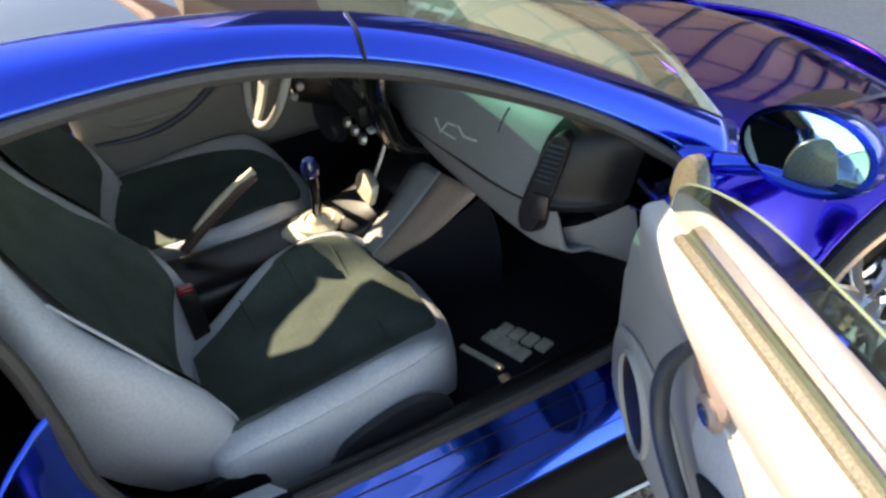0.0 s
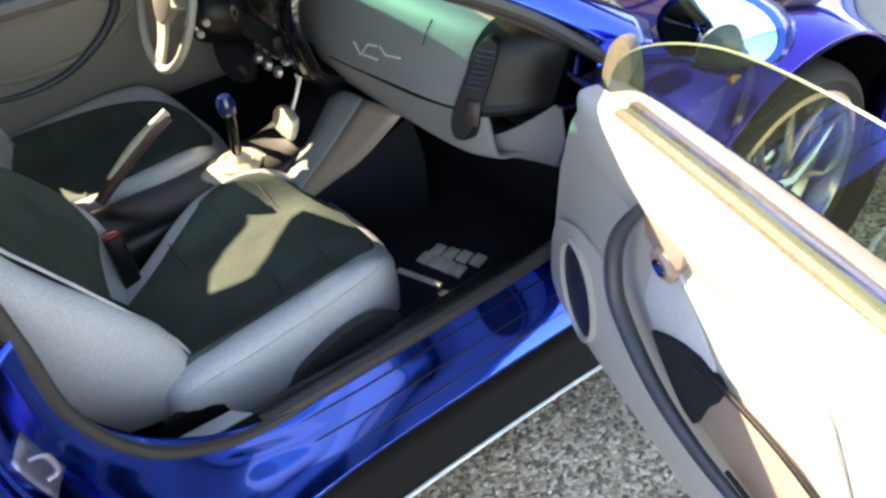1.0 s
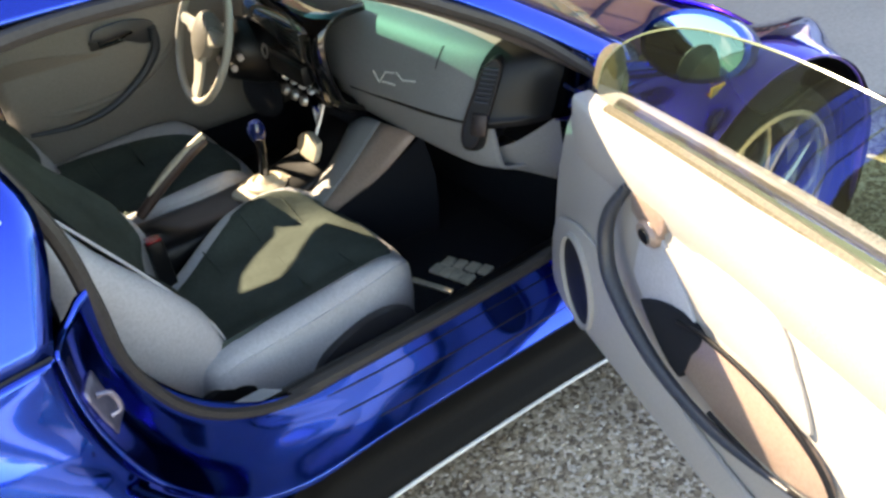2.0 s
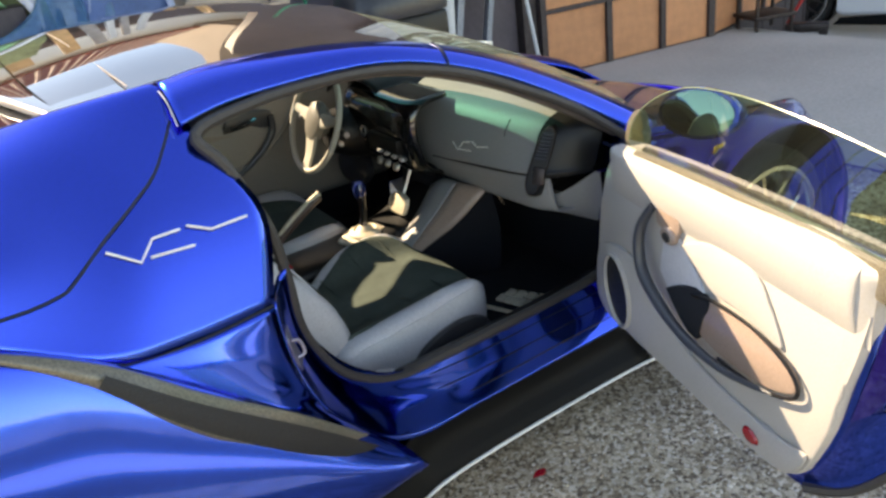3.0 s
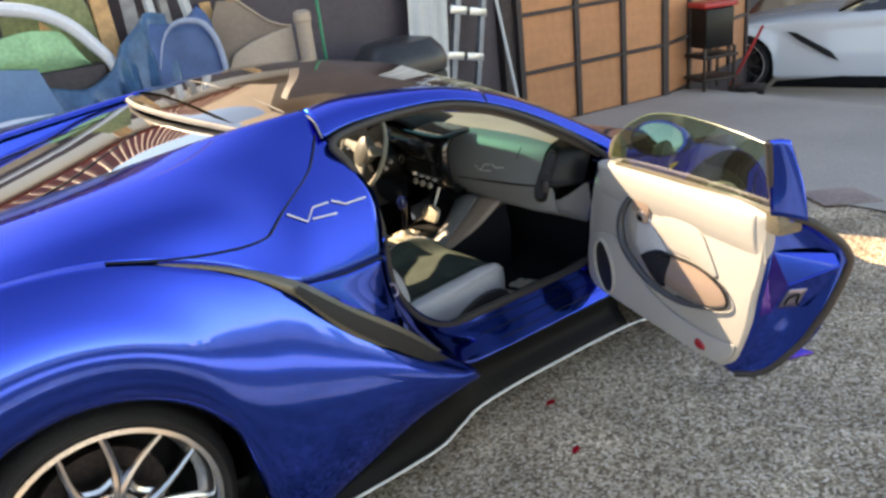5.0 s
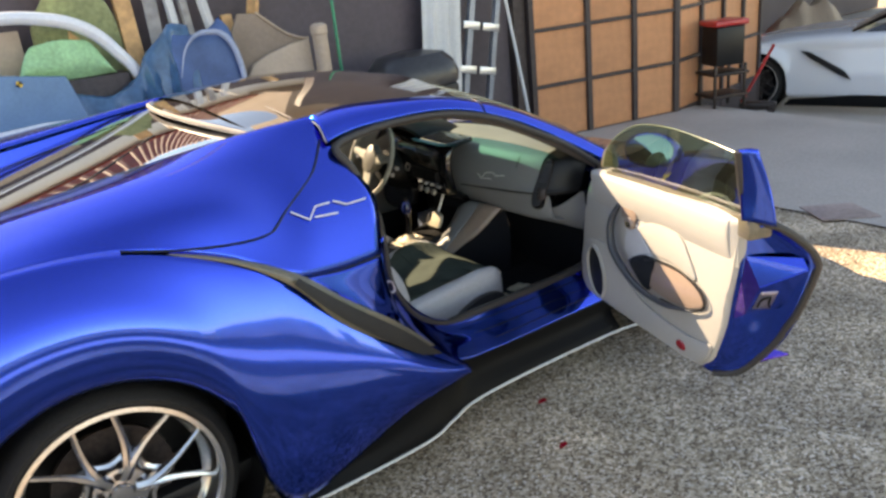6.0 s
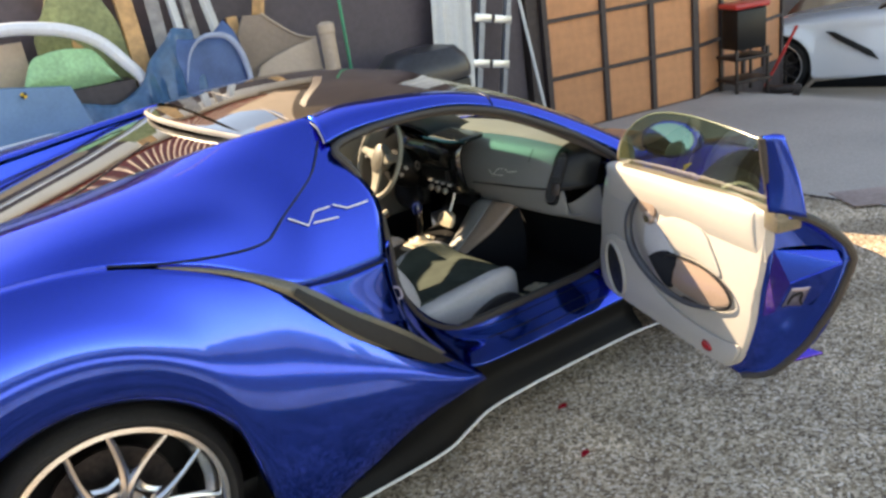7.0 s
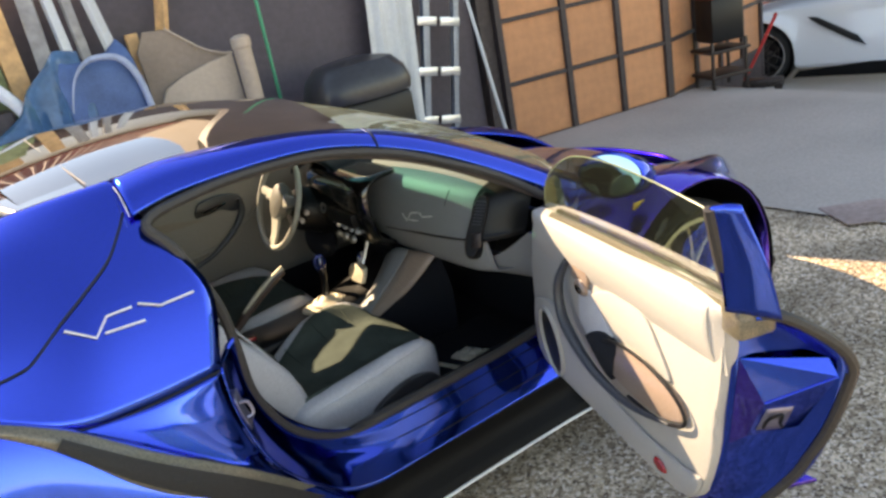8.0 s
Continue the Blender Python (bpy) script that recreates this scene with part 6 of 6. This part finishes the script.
def white_side():
    low = [Vector((-1.0, -0.70, 0.22)), Vector((-0.55, -0.86, 0.18))]
    top = [-0.95, -0.72]
    for k in range(9):
        low.append(arch(0.0, 0.33, 0.37, -0.91, 205 - k * 26))
        top.append(-0.56 + k * 0.115)
    low += [Vector((0.40, -0.92, 0.2)), Vector((0.7, -0.93, 0.2)), Vector((1.3, -0.93, 0.2)), Vector((2.2, -0.93, 0.2)), Vector((3.0, -0.92, 0.2))]
    top += [0.46, 0.75, 1.3, 2.2, 3.0]
    line = [(-0.95, -0.62, 0.52), (-0.5, -0.74, 0.68), (0.0, -0.80, 0.80), (0.5, -0.80, 0.85), (1.0, -0.80, 0.88), (1.6, -0.80, 0.91), (2.4, -0.80, 0.97), (3.0, -0.78, 0.98)]
    rows = [[], [], [], [], []]
    for a, x in zip(low, top):
        c = at_x(line, x)
        for n, f in enumerate((0, 0.35, 0.75, 1.0)):
            p = a.lerp(c, f)
            p.y -= 0.035 * math.sin(math.pi * f)
            rows[n].append(p)
        rows[4].append(Vector((c.x, c.y + 0.45, c.z + 0.05)))
    return surface(rows, 4, 4)


solid(part("side_body", white_side(), WHITEPAINT, white), 0.01)
solid(part("bonnet", surface([[(-1.1, y, 0.5), (-0.5, y, 0.70), (0.0, y, 0.82), (0.6, y, 0.90), (1.1, y, 0.93)] for y in (-0.36, 0.0, 0.4)], 4, 4), WHITEPAINT, white), 0.01)
glassy = []
for y, d in ((-0.72, 0.0), (-0.60, 0.05), (0.0, 0.09), (0.6, 0.05)):
    glassy.append([(1.0 - d, y, 0.90), (1.35, y * 0.93, 1.05 + d), (1.75, y * 0.86, 1.17 + d)])
part("windscreen", surface(glassy, 4, 4), GLOSSBLACK, white, "dark windscreen")
part("side_window", surface([[(1.12, -0.775, 0.90), (1.7, -0.785, 0.92), (2.4, -0.78, 0.97)], [(1.5, -0.70, 1.06), (1.8, -0.69, 1.10), (2.3, -0.69, 1.10)], [(1.76, -0.62, 1.165), (1.9, -0.61, 1.18), (2.2, -0.61, 1.17)]], 4, 4), GLOSSBLACK, white, "dark side window")
solid(part("roof", surface([[(1.74, y, 1.17 + 0.07 * (1 - (y / 0.62) ** 2)), (2.1, y, 1.19 + 0.07 * (1 - (y / 0.62) ** 2)), (2.9, y, 1.02 + 0.07 * (1 - (y / 0.62) ** 2))] for y in (-0.62, -0.3, 0.0, 0.3, 0.62)], 4, 4), WHITEPAINT, white), 0.01)
part("side_vent", slab([(0.50, 0.72), (0.60, 0.71), (0.98, 0.50), (1.06, 0.40), (0.94, 0.45), (0.62, 0.63)], 0.02, lambda u, v, w: Vector((u, -0.935 + 0.10 * (v - 0.4) - w, v)), bevel=0.004), TRIM, white, "black slanted side vent")
part("side_skirt", slab([(0.36, 0.10), (3.0, 0.10), (3.0, 0.23), (1.1, 0.23), (0.42, 0.17)], 0.03, lambda u, v, w: Vector((u, -0.93 - w, v)), bevel=0.004), SKIRTBLACK, white)
wheel(white, 0.0, -1, 0.325, 0.25, DARKMETAL)
wheel_well(white, 0.0, -1, 0.37)

cab = part("cabinet", box((10.6, 7.5, -0.53), (12.0, 8.1, 1.2), 0.01), REDPAINT)
tagged(cab, "red steel cabinet behind the white car", "cabinet")
rows = []
for i in range(9):
    a = -1 + i / 4
    h = max(0.0, 1 - a * a) ** 0.5
    rows.append([(12.6 + 1.3 * a, 6.55 + 0.08 * math.sin(3 * i), -0.53), (12.6 + 1.25 * a, 6.65 + 0.1 * math.sin(2.1 * i), -0.53 + 0.40 * h), (12.6 + 1.2 * a, 6.9, -0.53 + (0.76 + 0.10 * math.sin(2.6 * i)) * h), (12.6 + 1.2 * a, 7.4, -0.53)])
heap = part("tarpaulin", surface(rows, 3, 3), BROWNBOARD)
tagged(heap, "crumpled brown tarpaulin heap behind the white car", "tarpaulin")
# tool trolley and trolley jack
cart = empty("tool_trolley", pose(5.50, 3.46, -0.04, 0, 0, -20), "dark tool trolley with a red lid", "trolley")
part("cabinet", box((-0.15, -0.13, 0.42), (0.15, 0.13, 0.78), 0.015), TRIM, cart)
part("tray", box((-0.19, -0.16, 0.33), (0.19, 0.16, 0.36), 0.008), DARKMETAL, cart)
part("lid", box((-0.18, -0.15, 0.785), (0.18, 0.15, 0.84), 0.02), REDPAINT, cart, "red lid")
part("shelf", box((-0.19, -0.16, 0.12), (0.19, 0.16, 0.15), 0.006), DARKMETAL, cart)
for sx in (-0.16, 0.16):
    for sy in (-0.13, 0.13):
        part("leg", box((sx - 0.012, sy - 0.012, 0.0), (sx + 0.012, sy + 0.012, 0.43), 0.003), DARKMETAL, cart)
jack = empty("trolley_jack", pose(5.86, 3.30, -0.135, 0, 0, -60), "dark trolley jack with an upright red handle", "jack")
part("frame", box((-0.17, -0.06, 0.03), (0.17, 0.06, 0.10), 0.015), DARKMETAL, jack)
part("handle", tube([(-0.15, 0, 0.1), (0.0, 0, 0.4), (0.12, 0.0, 0.65)], 0.014, 8, 2), REDPAINT, jack)
for sx in (-0.13, 0.13):
    part("wheel", lathe([(0, 0.09), (0.035, 0.09), (0.035, -0.09), (0, -0.09)], 14, pose(sx, 0, 0.035, 90, 0, 0)), DARKMETAL, jack)

# garage interior walls behind the white car
bm = box((5.0, 8.4, -0.5), (18, 8.6, 3.4))
tagged(part("wall_back", bm, DARKWALL, smooth=False), "dark garage back wall", "wall", kind="structure")
bm = box((4.2, 4.3, 3.1), (18, 8.6, 3.3))
tagged(part("ceiling", bm, DARKWALL, smooth=False), "dark garage ceiling", "ceiling", kind="structure")

WHITEWALL = material("white_garden_wall_render", (0.92, 0.92, 0.92), 0.8, grain=0.05, scale=20, stain=0.08, stain_scale=0.7)
TANWALL = material("brown_rendered_wall", (0.36, 0.27, 0.21), 0.8, grain=0.06, scale=30, stain=0.15, stain_scale=0.8)
# ---- the far side of the yard, behind the camera, seen in the paint ----
def tiled_house():
    """The neighbour beyond the low wall: pale walls under a ribbed red roof, seen in the roof glass."""
    hs = empty("house", pose(1.0, 12.8, 0), "pale neighbouring house with a ribbed red tile roof", "house")
    part("wall", box((-12, -4.3, 0), (12, 4.3, 3.7)), WHITEWALL, hs, smooth=False)
    bm = bmesh.new()
    for side in (-1, 1):
        quad = [bm.verts.new(p) for p in ((-12.4, side * 4.7, 3.6), (12.4, side * 4.7, 3.6), (12.4, 0, 6.9), (-12.4, 0, 6.9))]
        bm.faces.new(quad)
    solid(part("roof", bm, TILE, hs, "red tile roof", smooth=False), 0.1)
    bm = bmesh.new()
    for i in range(136):
        x = -12.2 + i * 0.18
        tube([(x, -4.75, 3.69), (x, 0, 7.02)], 0.035, 6, 1, bm)
    part("tile_ribs", bm, TILEPALE, hs)["kind"] = "stuff"
    return hs


TILE = material("dark_red_tile", (0.26, 0.035, 0.022), 0.7, grain=0.25, scale=20, stain=0.2, stain_scale=2)
TILEPALE = material("pale_red_tile_rib", (0.50, 0.24, 0.18), 0.7, grain=0.2, scale=20, stain=0.2, stain_scale=2)
tiled_house()


def upper_storey():
    """The house over the garage: brown walls and a red ribbed roof."""
    hs = empty("house", pose(9.0, 6.4, 3.4), "brown upper storey over the garage with a red tile roof", "house")
    part("wall", box((-6.6, 0, 0), (7, 6, 2.4)), TANWALL, hs, smooth=False)
    bm = bmesh.new()
    bm.faces.new([bm.verts.new(p) for p in ((-7.0, -0.4, 2.3), (7.4, -0.4, 2.3), (7.4, 3.6, 5.4), (-7.0, 3.6, 5.4))])
    solid(part("roof", bm, TILE, hs, "red tile roof", smooth=False), 0.1)
    bm = bmesh.new()
    for i in range(46):
        tube([(-6.9 + i * 0.31, -0.42, 2.35), (-6.9 + i * 0.31, 3.6, 5.47)], 0.07, 6, 1, bm)
    part("tile_ribs", bm, TILEPALE, hs)["kind"] = "stuff"


upper_storey()
GARDENSTONE = material("grey_garden_stone", (0.34, 0.32, 0.30), 0.85, grain=0.25, scale=9, stain=0.3, stain_scale=1.5, bump=0.4)
bm = bmesh.new()
for x0, x1, h in ((-9.5, -6.5, 1.1), (-6.3, 7.0, 1.0), (8.2, 9.5, 1.15)):
    box((x0, -11.2, 0), (x1, -11.0, h), 0.02, bm, segments=1)
garden = part("wall_garden", bm, GARDENSTONE, smooth=False)
tagged(garden, "low grey stone garden wall across the road", "wall", kind="structure")
STAINED = material("rust_stained_concrete", (0.36, 0.265, 0.235), 0.8, grain=0.15, scale=40, stain=0.2, stain_scale=3)
patch = part("drain_cover", slab([(3.05, 0.98), (3.30, 0.78), (3.42, 1.02), (3.18, 1.2)], 0.006, lambda u, v, w: Vector((u, v, 0.012 + w)), bevel=0.002), STAINED)
tagged(patch, "rust-red worn slab at the concrete edge", "slab")

STONES = bpy.data.materials.new("mixed_gravel_stones")
STONES.use_nodes = True
nt = STONES.node_tree
geo = nt.nodes.new("ShaderNodeNewGeometry")
ramp = nt.nodes.new("ShaderNodeValToRGB")
e = ramp.color_ramp.elements
e[0].position, e[0].color = 0.0, (0.085, 0.055, 0.038, 1)
e[1].position, e[1].color = 1.0, (0.70, 0.60, 0.50, 1)
for pos, c in ((0.3, (0.21, 0.14, 0.088, 1)), (0.6, (0.40, 0.30, 0.21, 1)), (0.88, (0.56, 0.46, 0.36, 1))):
    e.new(pos).color = c
nt.links.new(geo.outputs["Random Per Island"], ramp.inputs[0])
nt.links.new(ramp.outputs[0], nt.nodes["Principled BSDF"].inputs["Base Color"])
nt.nodes["Principled BSDF"].inputs["Roughness"].default_value = 0.8


def stones(count, x0, x1, y0, y1, small, large):
    """Loose bits of aggregate that stand proud of the yard."""
    rng = random.Random(11)
    verts, faces = [], []
    for _ in range(count):
        x, y = rng.uniform(x0, x1), rng.uniform(y0, y1)
        r = rng.uniform(small, large)
        a = rng.uniform(0, 6.3)
        k = len(verts)
        for i in range(5):
            q = a + i * 1.2566
            w = r * rng.uniform(0.7, 1.15)
            verts.append((x + w * math.cos(q), y + 0.8 * w * math.sin(q), 0.0005))
        verts.append((x + r * rng.uniform(-0.3, 0.3), y + r * rng.uniform(-0.3, 0.3), r * rng.uniform(0.4, 0.75)))
        faces += [(k + i, k + (i + 1) % 5, k + 5) for i in range(5)]
    me = bpy.data.meshes.new("stones")
    me.from_pydata(verts, [], faces)
    me.materials.append(STONES)
    return me


loose = new("gravel_stones", stones(34000, -0.7, 3.05, -1.2, 0.85, 0.003, 0.0075))
tagged(loose, "mixed grey and brown gravel bits on the yard", "gravel", kind="stuff")

leaf = part("fallen_leaf", slab([(0, 0), (0.02, 0.012), (0.045, 0.004), (0.03, -0.012)], 0.003, lambda u, v, w: Vector((0.67 + u, 0.70 + v, 0.004 + w + 0.2 * abs(v))), k=3), RED)
tagged(leaf, "small red fallen leaf on the gravel", "leaf", "fallen leaves")
copy_thing(leaf, pose(0.15, -0.45, 0.0, 0, 0, 20))
